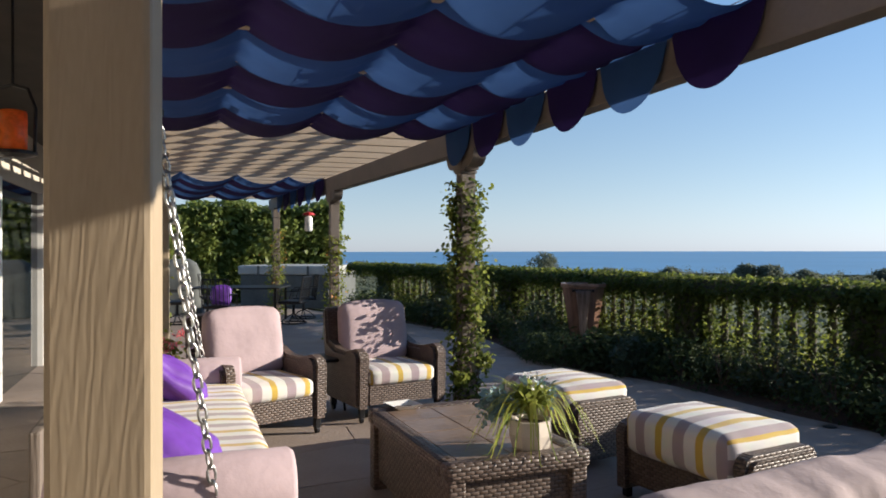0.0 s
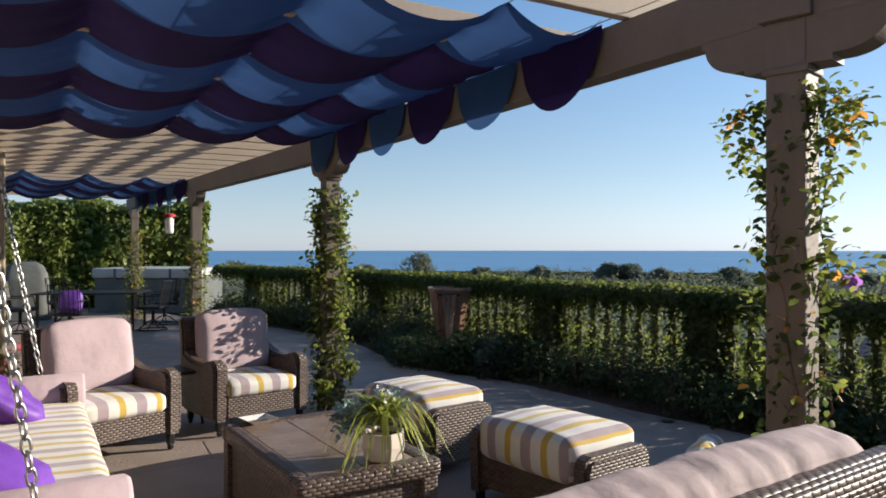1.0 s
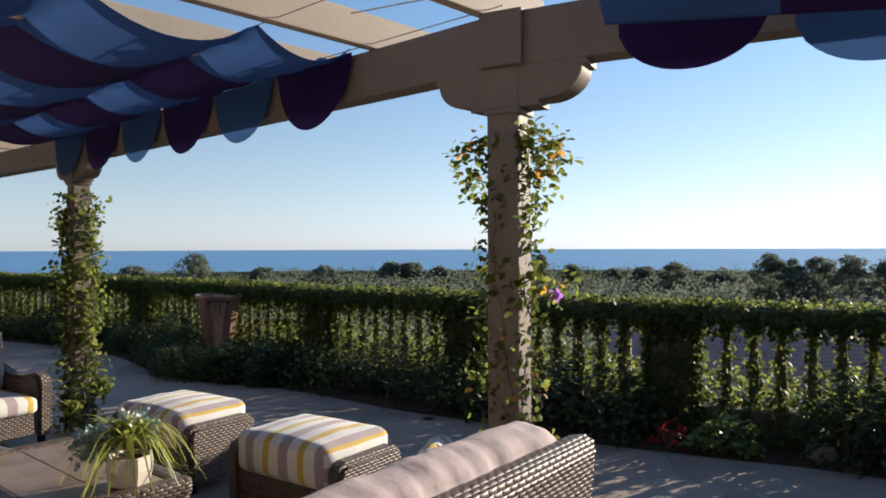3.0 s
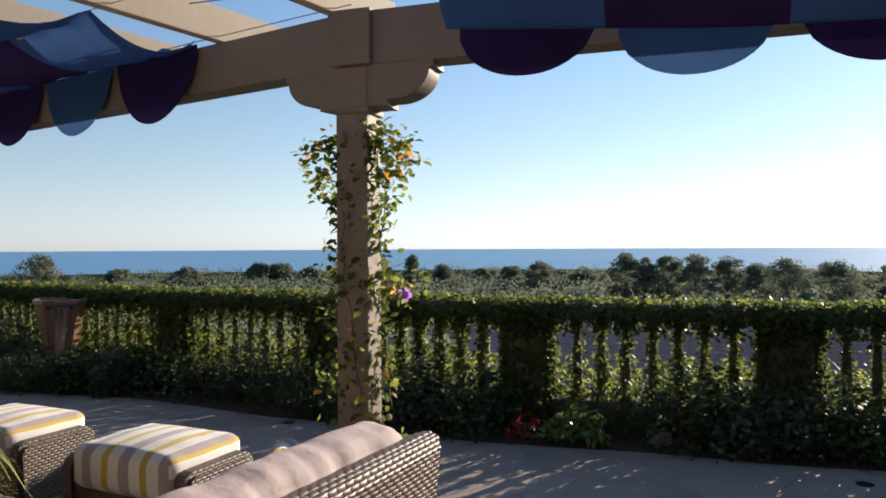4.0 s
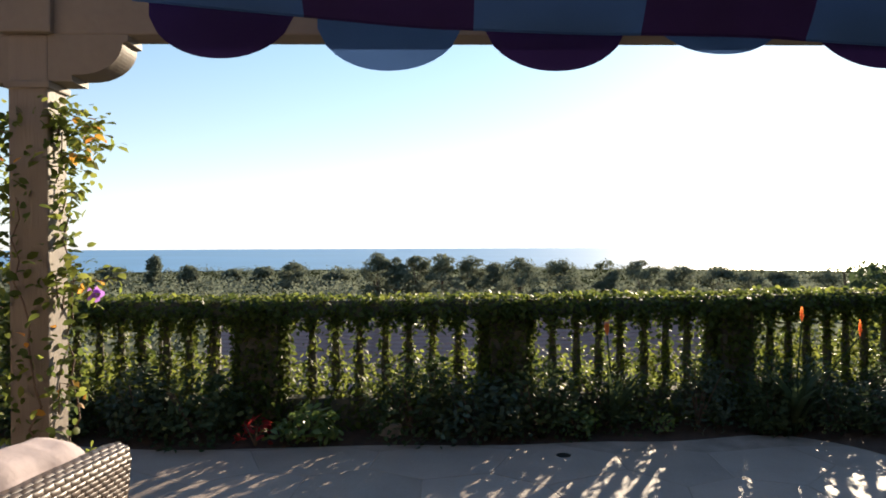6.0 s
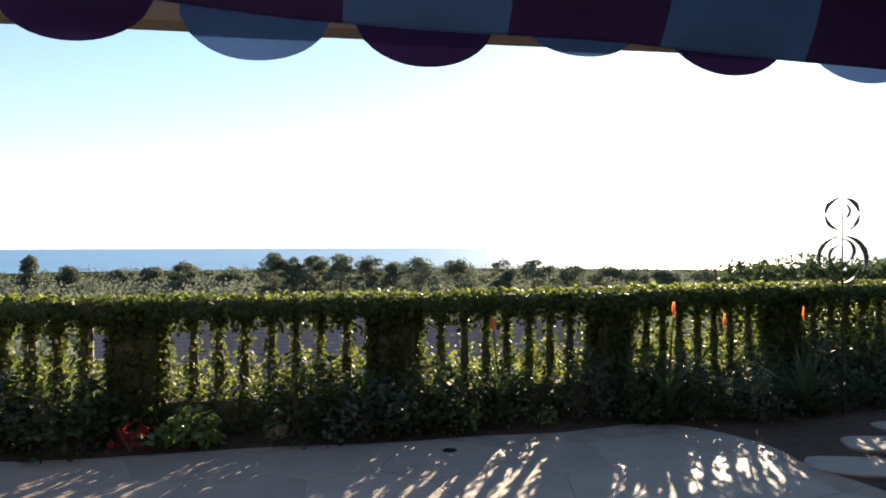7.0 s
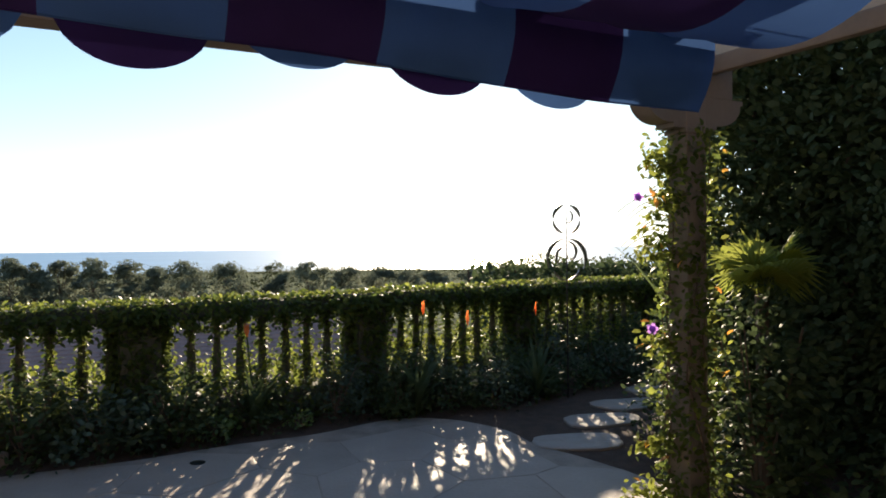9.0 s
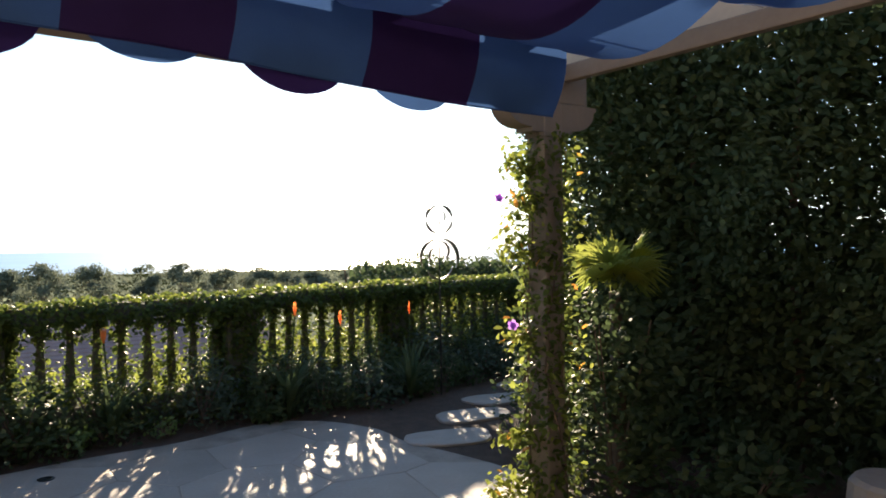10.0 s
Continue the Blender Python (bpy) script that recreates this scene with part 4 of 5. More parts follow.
vine_d = vine(D, 0.02, 2.3, 0.18, 2500, "thick backlit vine with a few orange leaves on the post", seed=6, lit_share=0.26, autumn=0.012, size=0.05, clusters=[(2.1, side_l, 0.3, 60), (1.9, side_l + 0.5, 0.3, 60), (1.6, side_l, 0.3, 60), (1.1, side_l + 0.2, 0.35, 50), (0.5, side_l, 0.35, 60), (0.2, side_l, 0.5, 90)])
# arching narrow leaves springing from the thick vine
arch = random.Random(66)
for i in range(11):
    a, z, ln = math.atan2(D[1], D[0]) + 1.57 + arch.uniform(-0.5, 0.5), 1.62 + 0.028 * i, arch.uniform(0.18, 0.3)
    bm = bmesh.new()
    u, w = Vector((math.cos(a), math.sin(a), 0)), Vector((-math.sin(a), math.cos(a), 0))
    prev = None
    for k in range(7):
        f = k / 6
        c = u * (0.1 + ln * f) + Vector((0, 0, z + 0.12 * f - 0.2 * f * f))
        hw = 0.012 * (1 - f) ** 0.6 + 0.001
        cur = [bm.verts.new(c - w * hw), bm.verts.new(c + Vector((0, 0, 0.006))), bm.verts.new(c + w * hw)]
        if prev:
            bm.faces.new((prev[0], prev[1], cur[1], cur[0]))
            bm.faces.new((prev[1], prev[2], cur[2], cur[1]))
        prev = cur
    part("arching_leaf", bm, IVY_LIT, vine_d)
vine(tuple(Vector((-0.72, 2.70)) + DAB * 5.1), 0.3, 1.9, 0.15, 260, "yellow-green vine beside the inner post", seed=7, lit_share=0.9)

for k in (14.17, 14.36, 14.93):
    p, d = along(k)
    q = p + Vector((-d.y, d.x)) * 0.05
    ob = part("stake", box((-0.018, -0.018, 0.0), (0.018, 0.018, 1.02), 0.003), mat("grey_stake", (0.32, 0.31, 0.29), 0.6, var=0.1), bal, "weathered grey stake")
    ob.matrix_world = frame_on(q, d, Vector((-d.y, d.x)))
PETAL = mat("violet_petal", (0.36, 0.15, 0.52), 0.6, var=0.08, translucent=0.4)
RED = mat("red_bract", (0.35, 0.02, 0.02), 0.5, var=0.2, translucent=0.35, island=0.4)
ORANGE = mat("orange_petal", (0.75, 0.17, 0.02), 0.5, var=0.15, translucent=0.45)


def flower(p, size, label, facing=0.0):
    t = thing("vine_flower", pose(*p, 70, 0, facing), label, "flower", "violet vine flowers")
    bm = bmesh.new()
    for i in range(5):
        a = 2 * math.pi * i / 5
        c, s = math.cos(a), math.sin(a)
        q = [(0, 0, 0), (0.6, 0.42, 0.12), (1, 0.2, 0.2), (1, -0.2, 0.2), (0.6, -0.42, 0.12)]
        bm.faces.new([bm.verts.new(((x * c - y * s) * size, (x * s + y * c) * size, z * size)) for x, y, z in q])
    part("petal", bm, PETAL, t)
    part("throat", lathe([(0.006, -0.04), (0.012, -0.01), (0.02, 0.005)], 8), PETAL, t)
    return t


flower((2.52, 2.66, 1.46), 0.036, "violet trumpet flower on the vine", -50)
flower((4.95, -1.02, 1.17), 0.034, "violet trumpet flower low on the overgrown post", -80)
flower((4.95, -0.95, 1.9), 0.03, "violet trumpet flower high on the overgrown post", -80)


# ---- shrubs of the bed ----
def shrub(p, r, h, material, label, n=420, size=0.07, seed=1, upright=0.3, shape=LEAF, category="shrub"):
    t = thing("shrub", Matrix.Translation((p[0], p[1], -0.012)), label, category, "shrubs of the planting bed")
    rs2 = np.random.RandomState(seed)
    a, u, q = rs2.uniform(0, 2 * np.pi, n), rs2.uniform(0, 1, n), rs2.uniform(0.55, 1.05, n)
    lump = 1 + 0.25 * np.sin(a * 3 + seed) * (1 - u) + 0.15 * np.sin(a * 5 + seed * 2)
    rad = np.sqrt(1 - u * u) * r * q * lump
    pts = np.stack([np.cos(a) * rad, np.sin(a) * rad, 0.02 + u * h * q], 1)
    leaves("foliage", pts, size, material, t, seed=seed, upright=upright, kind="stuff", shape=shape)
    bm = bmesh.new()
    rr = random.Random(seed)
    for i in range(5):
        b = rr.uniform(0, 6.28)
        tube(bm, [(0, 0, 0), (0.3 * r * math.cos(b), 0.3 * r * math.sin(b), 0.4 * h), (0.6 * r * math.cos(b), 0.6 * r * math.sin(b), 0.8 * h)], 0.012, 4, 0.004)
    part("stem", bm, BARK, t)
    return t


SUCC = mat("succulent_leaf", (0.075, 0.13, 0.035), 0.4, var=0.2, island=0.5, color2=(0.12, 0.17, 0.04), translucent=0.25)
GREY_LEAF = mat("grey_green_leaf", (0.055, 0.085, 0.042), 0.6, var=0.2, island=0.5, translucent=0.15)
bed = random.Random(11)
k = 1.2
i = 0
while k < HLEN - 0.5:
    p, d = along(k)
    nrm = Vector((-d.y, d.x))
    for off in (0.42, 0.85):
        q = p - nrm * (off + bed.uniform(-0.1, 0.1)) + d * bed.uniform(-0.2, 0.2)
        if inside(q.x, q.y):
            continue
        e = min((q - w).length for w in EL)
        if e < 0.1 or (Vector((5.04, 4.47)) - q).length < 0.38 or (Vector((5.3, 4.25)) - q).length < 0.42:
            continue
        r = min(bed.uniform(0.32, 0.48), e + 0.12)
        shrub(q, r, bed.uniform(0.48, 0.72) if off < 0.6 else bed.uniform(0.3, 0.5), (SHRUB, SHRUB, GREY_LEAF)[i % 3], ("dark green leafy shrub in the bed", "low dark green shrub in the bed", "grey-green mounded shrub in the bed")[i % 3], 950, bed.uniform(0.045, 0.075), seed=20 + i)
        i += 1
    k += 0.62
shrub((5.33, 4.2), 0.27, 0.3, SUCC, "bright green succulent cluster at the paving edge", 330, 0.085, seed=201, upright=0.5, category="succulent")
shrub((5.03, 4.5), 0.15, 0.25, RED, "red-leaved plant in the bed", 40, 0.08, seed=202, upright=0.7)
shrub((7.2, 1.75), 0.14, 0.16, SUCC, "small yellow-green succulent at the paving edge", 90, 0.05, seed=203, category="succulent")
shrub((6.75, 2.35), 0.2, 0.25, SUCC, "bright green plant at the paving edge", 160, 0.06, seed=204)


def strap_plant(p, n, length, label, material, bloom=None, seed=1):
    """Long arching blades from the ground, some with an upright flower."""
    t = thing("strap_leaf_plant", Matrix.Translation((p[0], p[1], -0.012)), label, "garden plant", "strap-leaved plants")
    r = random.Random(seed)
    bm = bmesh.new()
    for i in range(n):
        a, lean, L = r.uniform(0, 6.28), r.uniform(0.15, 0.8), length * r.uniform(0.7, 1.15)
        c, s = math.cos(a), math.sin(a)
        prev = None
        for j in range(6):
            f = j / 5
            x, z, w = lean * L * f * f, L * f * (1 - 0.35 * lean * f), 0.028 * math.sin(math.pi * min(0.97, f * 0.9 + 0.1))
            row = [bm.verts.new((x * c - w * s * sg, x * s + w * c * sg, z)) for sg in (-1, 1)]
            if prev:
                bm.faces.new((prev[0], prev[1], row[1], row[0]))
            prev = row
    part("foliage", bm, material, t)
    for b in bloom or ():
        bm = bmesh.new()
        tube(bm, [(0, 0, 0), (b[0] * 0.5, b[1] * 0.5, b[2] * 0.6), (b[0], b[1], b[2])], 0.008, 5)
        st = part("flower_stalk", bm, SHRUB, t)
        bm = bmesh.new()
        for i in range(4):
            a = i * 0.5 - 0.8
            bm.faces.new([bm.verts.new((b[0] + x * math.sin(a), b[1] + y, b[2] + z)) for x, y, z in ((0, 0, -0.02), (0.05, 0.012, 0.06), (0.09, 0, 0.14), (0.04, -0.012, 0.05))])
        part("bloom", bm, ORANGE, t, "orange crane-shaped bloom")
    return t


strap_plant((7.75, 0.75), 26, 0.7, "strap-leaved plant with orange blooms by the balustrade", SHRUB, [(0.1, -0.05, 0.98), (-0.05, -0.5, 0.9)], 3)
strap_plant((7.0, 2.1), 22, 0.62, "strap-leaved plant at the foot of the balustrade", SHRUB, [(0.1, 0.1, 0.85)], 4)
strap_plant((8.4, -0.4), 24, 0.7, "strap-leaved plant with orange bloom in the shade", SHRUB, [(0.1, 0.0, 0.92)], 5)


# ---- stone fountain pot and box hedge ----
POT = mat("rust_glaze", (0.30, 0.17, 0.12), 0.3, var=0.28, scale=5, bump=0.2, bscale=12, stretch=(3, 3, 0.5))


FALLING = mat("falling_water", (0.36, 0.27, 0.23), 0.08, var=0.3, scale=9, stretch=(4, 1, 0.4), translucent=0.75, spec=0.8)


def fountain(m):
    t = thing("fountain_urn", m, "tall tapered rust-brown glazed fountain urn", "fountain")
    bm = bmesh.new()
    prev = None
    loops = []
    for w, z in ((0.17, 0.30), (0.18, 0.33), (0.285, 1.0), (0.305, 1.01), (0.305, 1.05), (0.26, 1.05), (0.25, 0.97)):
        ring = []
        for i in range(16):
            a = 2 * math.pi * (i + 0.5) / 16
            q = max(abs(math.cos(a)), abs(math.sin(a))) ** 1.0
            ring.append(bm.verts.new((w * math.cos(a) / q, w * math.sin(a) / q, z)))
        if prev:
            for i in range(16):
                bm.faces.new((prev[i], prev[(i + 1) % 16], ring[(i + 1) % 16], ring[i]))
        prev = ring
        loops.append(ring)
    bm.faces.new(loops[0][::-1])
    part("body", bm, POT, t)
    part("water", lathe([(0.25, 0.985), (0.25, 0.99)], 16), SEA, t, "still water")
    part("pedestal", lathe([(0.3, 0), (0.3, 0.26), (0.24, 0.30)], 16), STUCCO, t)
    part("spout", box((-0.15, -0.335, 0.94), (0.15, -0.27, 0.975), 0.006), BLACK, t, "dark slot spout")
    bm = bmesh.new()
    prev = None
    for i in range(13):
        f = i / 12
        y, z, w = -0.33 - 0.09 * f ** 0.5, 0.965 - 0.63 * f ** 1.6, 0.11 - 0.07 * f
        row = [bm.verts.new((w * q, y + 0.006 * math.sin(5 * q + 9 * f), z)) for q in (-1, -0.5, 0, 0.5, 1)]
        if prev:
            for a in range(4):
                bm.faces.new((prev[a], prev[a + 1], row[a + 1], row[a]))
        prev = row
    part("falling_water", bm, FALLING, t, "thin falling sheet of water", True)
    return t


fountain(pose(2.45, 10.35, -0.012, 0, 0, -12))
rsx = np.random.RandomState(8)
n = 4500
a = rsx.uniform(0, 2 * np.pi, n)
rr = rsx.uniform(0.42, 0.72, n)
leaves("box_hedge", np.stack([2.42 + np.cos(a) * rr * 1.25, 10.0 + np.sin(a) * rr, rsx.uniform(0.0, 0.42, n)], 1), 0.045, SHRUB, seed=9, kind="", label="low clipped box hedge round the fountain urn", category="hedge")

# ---- wind spinner ----
sp = thing("wind_spinner", pose(8.75, -0.74, -0.012, 0, 0, -70), "twisted bronze kinetic wind spinner on a pole", "garden sculpture")
BRONZE = mat("bronze", (0.24, 0.21, 0.18), 0.35, metal=0.7, var=0.2, scale=12)
bm = bmesh.new()
tube(bm, [(0, 0, 0), (0, 0, 1.35), (0, 0, 2.1)], 0.011, 6, 0.004)
part("pole", bm, BLACK, sp)


def crescent(z, r, a0, a1, w):
    bm = bmesh.new()
    rows = []
    for i in range(13):
        f = i / 12
        a = radians(a0 + (a1 - a0) * f)
        ww = w * math.sin(math.pi * f) + 0.006
        rows.append([bm.verts.new(((r + s * ww) * math.cos(a), y, z + (r + s * ww) * math.sin(a))) for s, y in ((-0.5, -0.01), (0.5, -0.01), (0.5, 0.01), (-0.5, 0.01))])
    for p, q in zip(rows, rows[1:]):
        for j in range(4):
            bm.faces.new((p[j], p[(j + 1) % 4], q[(j + 1) % 4], q[j]))
    return bm


for z, r, a0, a1, w in ((1.93, 0.155, 100, 178, 0.045), (1.93, 0.155, 186, 258, 0.035), (1.93, 0.155, 8, 76, 0.045), (1.93, 0.155, -76, -4, 0.035), (1.96, 0.07, -100, 60, 0.02), (1.50, 0.22, 96, 205, 0.045), (1.50, 0.22, -30, 84, 0.06), (1.42, 0.15, 200, 268, 0.03), (1.42, 0.15, -85, -10, 0.03), (1.58, 0.11, -60, 85, 0.035), (1.52, 0.12, 100, 215, 0.03)):
    part("blade", crescent(z, r, a0, a1, w * 0.6), BRONZE, sp, "curved bronze blade")


# ---- trees ----
def tree(p, z, height, spread, label, leaf=0.5, n=700, seed=1, material=None, flat=0.6, trunk=0.25, group="trees down the hillside"):
    """A tapered trunk with limbs and a crown of many clumps with gaps."""
    r = random.Random(seed)
    t = thing("tree", Matrix.Translation((p[0], p[1], z)), label, "tree", group)
    bm = bmesh.new()
    tips = []
    th = height * r.uniform(0.08, 0.2)
    tube(bm, [(0, 0, 0), (r.uniform(-0.03, 0.03) * height, r.uniform(-0.03, 0.03) * height, th * 0.5), (0, 0, th)], trunk, 7, trunk * 0.65)
    for i in range(22):
        a, e = i * 2.4 + r.uniform(-0.4, 0.4), r.uniform(0.0, 1.0)
        reach = spread * (0.2 + 0.3 * r.random()) * (1.12 - e * 0.62)
        x, y = math.cos(a) * reach, math.sin(a) * reach
        q = (x, y, th + (height - th) * (0.05 + 0.84 * e) - reach * 0.1)
        tube(bm, [(0, 0, th * r.uniform(0.75, 1)), (x * 0.45, y * 0.45, th + (q[2] - th) * 0.6), q], trunk * 0.4, 5, trunk * 0.1)
        tips.append(q)
    part("trunk", bm, BARK, t)
    rs3 = np.random.RandomState(seed)
    pts = []
    for q in tips + [(0, 0, height * 0.9)]:
        m = n // 23
        c = rs3.normal(0, 1, (m, 3))
        c /= np.linalg.norm(c, axis=1)[:, None]
        c *= (rs3.uniform(0.3, 1, m) ** 0.5)[:, None] * spread * rs3.uniform(0.11, 0.25)
        c[:, 2] *= flat
        c += np.array(q)
        pts.append(c)
    leaves("crown", np.concatenate(pts), leaf, material or FAR_LEAF, t, seed=seed, kind="stuff", shape=CLUMP)
    return t


def aim(x, y, deg, dist):
    return (x + dist * math.cos(radians(deg)), y + dist * math.sin(radians(deg)))


# direction in degrees from the x axis, distance, top above the eye in degrees, crown width in degrees
FAR = [(81.8, 70, -0.13, 3.5, 0.95), (96, 300, -1.1, 3.4, 0.5), (86, 300, -1.4, 2.5, 0.6), (76.7, 280, -1.6, 2.2, 0.6), (72, 280, -1.5, 2.4, 0.6), (66.8, 260, -1.15, 2.2, 0.6), (65.2, 260, -1.2, 2.2, 0.6), (62.8, 260, -1.55, 1.8, 0.6), (57.8, 260, -1.4, 2.2, 0.6), (54.8, 220, -0.6, 1.3, 1.4), (52.4, 230, -1.4, 1.8, 0.7), (49.3, 240, -1.75, 2.0, 0.6),
       (46.9, 220, -1.5, 2.2, 0.5), (44.7, 200, -1.15, 2.6, 0.6), (41.3, 210, -1.7, 3.0, 0.6), (38.1, 160, -0.38, 2.8, 0.55), (36.6, 160, -0.75, 2.8, 0.6), (35.0, 165, -0.6, 2.6, 0.6), (33.0, 160, -0.54, 3.0, 0.6), (30.7, 165, -0.77, 2.8, 0.6), (28.7, 160, -1.3, 2.4, 0.7), (26.8, 140, -0.92, 3.6, 0.8), (23.5, 150, -1.12, 3.2, 0.75), (20.0, 150, -1.15, 2.4, 0.75), (17.4, 140, -1.05, 3.6, 0.65), (14.6, 150, -1.6, 3, 0.6), (12, 150, -1.6, 3.4, 0.55), (9.8, 150, -1.8, 3, 0.55), (7.7, 140, -1.8, 3, 0.55), (4.5, 120, -1.6, 3.4, 0.6), (1.5, 110, -1.5, 3.4, 0.6), (-2.5, 100, -1.2, 3.6, 0.6), (-6, 100, -1.1, 3.6, 0.6)]
for i, (az, dist, top, wide, flat) in enumerate(FAR):
    p = aim(0.7, 0.0, az, dist)
    g = terrain(*p)
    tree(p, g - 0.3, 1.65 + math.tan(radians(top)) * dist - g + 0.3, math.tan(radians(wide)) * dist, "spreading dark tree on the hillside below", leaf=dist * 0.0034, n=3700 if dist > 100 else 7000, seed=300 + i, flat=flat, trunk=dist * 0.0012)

# woodland between them
rsw = np.random.RandomState(77)
pts = []
for i in range(3600):
    az, dist = rsw.uniform(-4, 118), 40 * (10.5 ** rsw.uniform(0, 1))
    x, y = aim(0.7, 0, az, dist)
    g = terrain(x, y)
    w = rsw.uniform(1.6, 3.8) * (0.55 + dist / 200)
    m = 40
    c = rsw.normal(0, 1, (m, 3)) * np.array([w * 0.42, w * 0.42, w * 0.3])
    c[:, 2] = np.abs(c[:, 2])
    if 1.65 + math.tan(radians(-1.75)) * dist < g + w * 0.8:
        c *= 0.55
    pts.append(c + np.array([x, y, g]))
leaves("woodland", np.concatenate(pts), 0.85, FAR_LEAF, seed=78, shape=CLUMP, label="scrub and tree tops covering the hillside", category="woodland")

# tall hedge at the far end of the terrace
rsh = np.random.RandomState(31)


def hedge_mass(name, p, q, thick, top, n, size, material, label, seed, low=0.0):
    """A hedge of leaves on an uneven skin, over branching stems."""
    t = thing(name, Matrix(), label, "hedge")
    rs4 = np.random.RandomState(seed)
    p, q = np.array(p), np.array(q)
    d = (q - p) / np.linalg.norm(q - p)
    nn = np.array((-d[1], d[0]))
    f = rs4.uniform(0, 1, n)
    z = rs4.uniform(low, 1, n) ** 0.8
    hgt = top * (1 + 0.10 * np.array([noise.noise(Vector((v * 9, seed, 0))) for v in f]))
    bul = np.array([noise.noise(Vector((v * np.linalg.norm(q - p) * 1.1, w * top * 1.1, seed))) for v, w in zip(f, z)])
    s = np.where(rs4.uniform(0, 1, n) < 0.75, -1, 1) * thick / 2 * (0.72 + 1.0 * bul) * np.sqrt(np.maximum(0.05, 1 - z ** 5)) + rs4.normal(0, 0.1, n)
    up = z > 0.93
    s[up] = rs4.uniform(-thick / 2, thick / 2, up.sum())
    xy = p + f[:, None] * (q - p) + s[:, None] * nn
    leaves("foliage", np.column_stack([xy, z * hgt]), size, material, t, seed=seed, kind="stuff")
    m = int(n * 0.8)
    f2 = rs4.uniform(0, 1, m)
    xy = p + f2[:, None] * (q - p) + rs4.uniform(-0.36, 0.36, m)[:, None] * thick * nn
    leaves("inner_foliage", np.column_stack([xy, rs4.uniform(0.02, 0.93, m) * top]), size * 1.5, material, t, seed=seed + 7, kind="stuff")
    bm = bmesh.new()
    L = np.linalg.norm(q - p)
    for i in range(int(L / 0.8) + 1):
        b = p + d * (i * 0.8)
        tube(bm, [(b[0], b[1], 0), (b[0] + 0.1, b[1] + 0.06, top * 0.45), (b[0] - 0.12, b[1] + 0.1, top * 0.85)], 0.05, 5, 0.015)
    tagged(part("stem", bm, BARK, t), kind="stuff")
    return t


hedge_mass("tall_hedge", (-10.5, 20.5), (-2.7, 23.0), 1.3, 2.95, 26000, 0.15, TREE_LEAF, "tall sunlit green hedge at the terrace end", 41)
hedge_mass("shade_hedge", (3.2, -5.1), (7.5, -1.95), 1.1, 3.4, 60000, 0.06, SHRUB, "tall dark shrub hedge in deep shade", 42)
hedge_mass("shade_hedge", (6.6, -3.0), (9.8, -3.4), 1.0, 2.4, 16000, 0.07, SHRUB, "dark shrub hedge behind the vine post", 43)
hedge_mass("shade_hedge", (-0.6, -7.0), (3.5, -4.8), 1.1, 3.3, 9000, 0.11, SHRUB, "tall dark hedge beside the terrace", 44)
hedge_mass("clipped_hedge", (13.0, 0.6), (14.5, -6.5), 1.6, 1.45, 9000, 0.1, SHRUB, "hedge with upright shoots behind the balustrade", 45)


def fan_palm(p, z, label):
    t = thing("fan_palm", Matrix.Translation((p[0], p[1], 0)), label, "palm")
    bm = bmesh.new()
    tube(bm, [(0, 0, 0), (0.02, 0, z * 0.5), (0, 0.02, z)], 0.06, 8, 0.045)
    part("trunk", bm, BARK, t)
    r = random.Random(4)
    for k in range(13):
        a, e = k * 2.4, r.uniform(0.15, 1.3)
        L = r.uniform(0.22, 0.32)
        c = Vector((math.cos(a) * math.cos(e), math.sin(a) * math.cos(e), math.sin(e)))
        bm = bmesh.new()
        hub = Vector((0, 0, z)) + c * L * 0.75
        tube(bm, [(0, 0, z), tuple(hub)], 0.008, 4)
        sidev = c.cross(Vector((0, 0, 1))).normalized()
        up = sidev.cross(c)
        for i in range(19):
            b = (i / 18 - 0.5) * 3.9
            d = (c * math.cos(b) + sidev * math.sin(b)).normalized()
            w = d.cross(up).normalized() * 0.019
            mid = hub + d * L * 0.55
            tip = hub + d * L * r.uniform(0.85, 1.08) + Vector((0, 0, -0.04 - 0.03 * abs(b)))
            ridge = [bm.verts.new(v) for v in (hub, mid + up * 0.008, tip)]
            for sg in (-1, 1):
                edge = bm.verts.new(mid + w * sg)
                bm.faces.new((ridge[0], ridge[1], edge))
                bm.faces.new((ridge[1], ridge[2], edge))
        part("frond", bm, IVY_LIT, t, "fan-shaped yellow-green frond")
    return t


shrub((5.55, -1.76), 0.42, 1.42, SHRUB, "dark broad-leaved shrub below the fan palm", 2600, 0.07, seed=210)
shrub((4.9, -2.3), 0.4, 0.5, SHRUB, "dark low shrub before the tall hedge", 700, 0.09, seed=211)
# added shrub, mostly hidden by the post: keeps sun off the plants before it
shrub((7.0, -1.74), 0.48, 1.62, SHRUB, "dense dark shrub added behind the overgrown post as a sun block", 3000, 0.08, seed=212)
fan_palm((5.75, -1.86), 1.30, "sunlit yellow-green fan palm before the dark hedge")
strap_plant((8.6, -2.0), 30, 1.9, "tall arching strap-leaved plant behind the post", TREE_LEAF, None, 9)

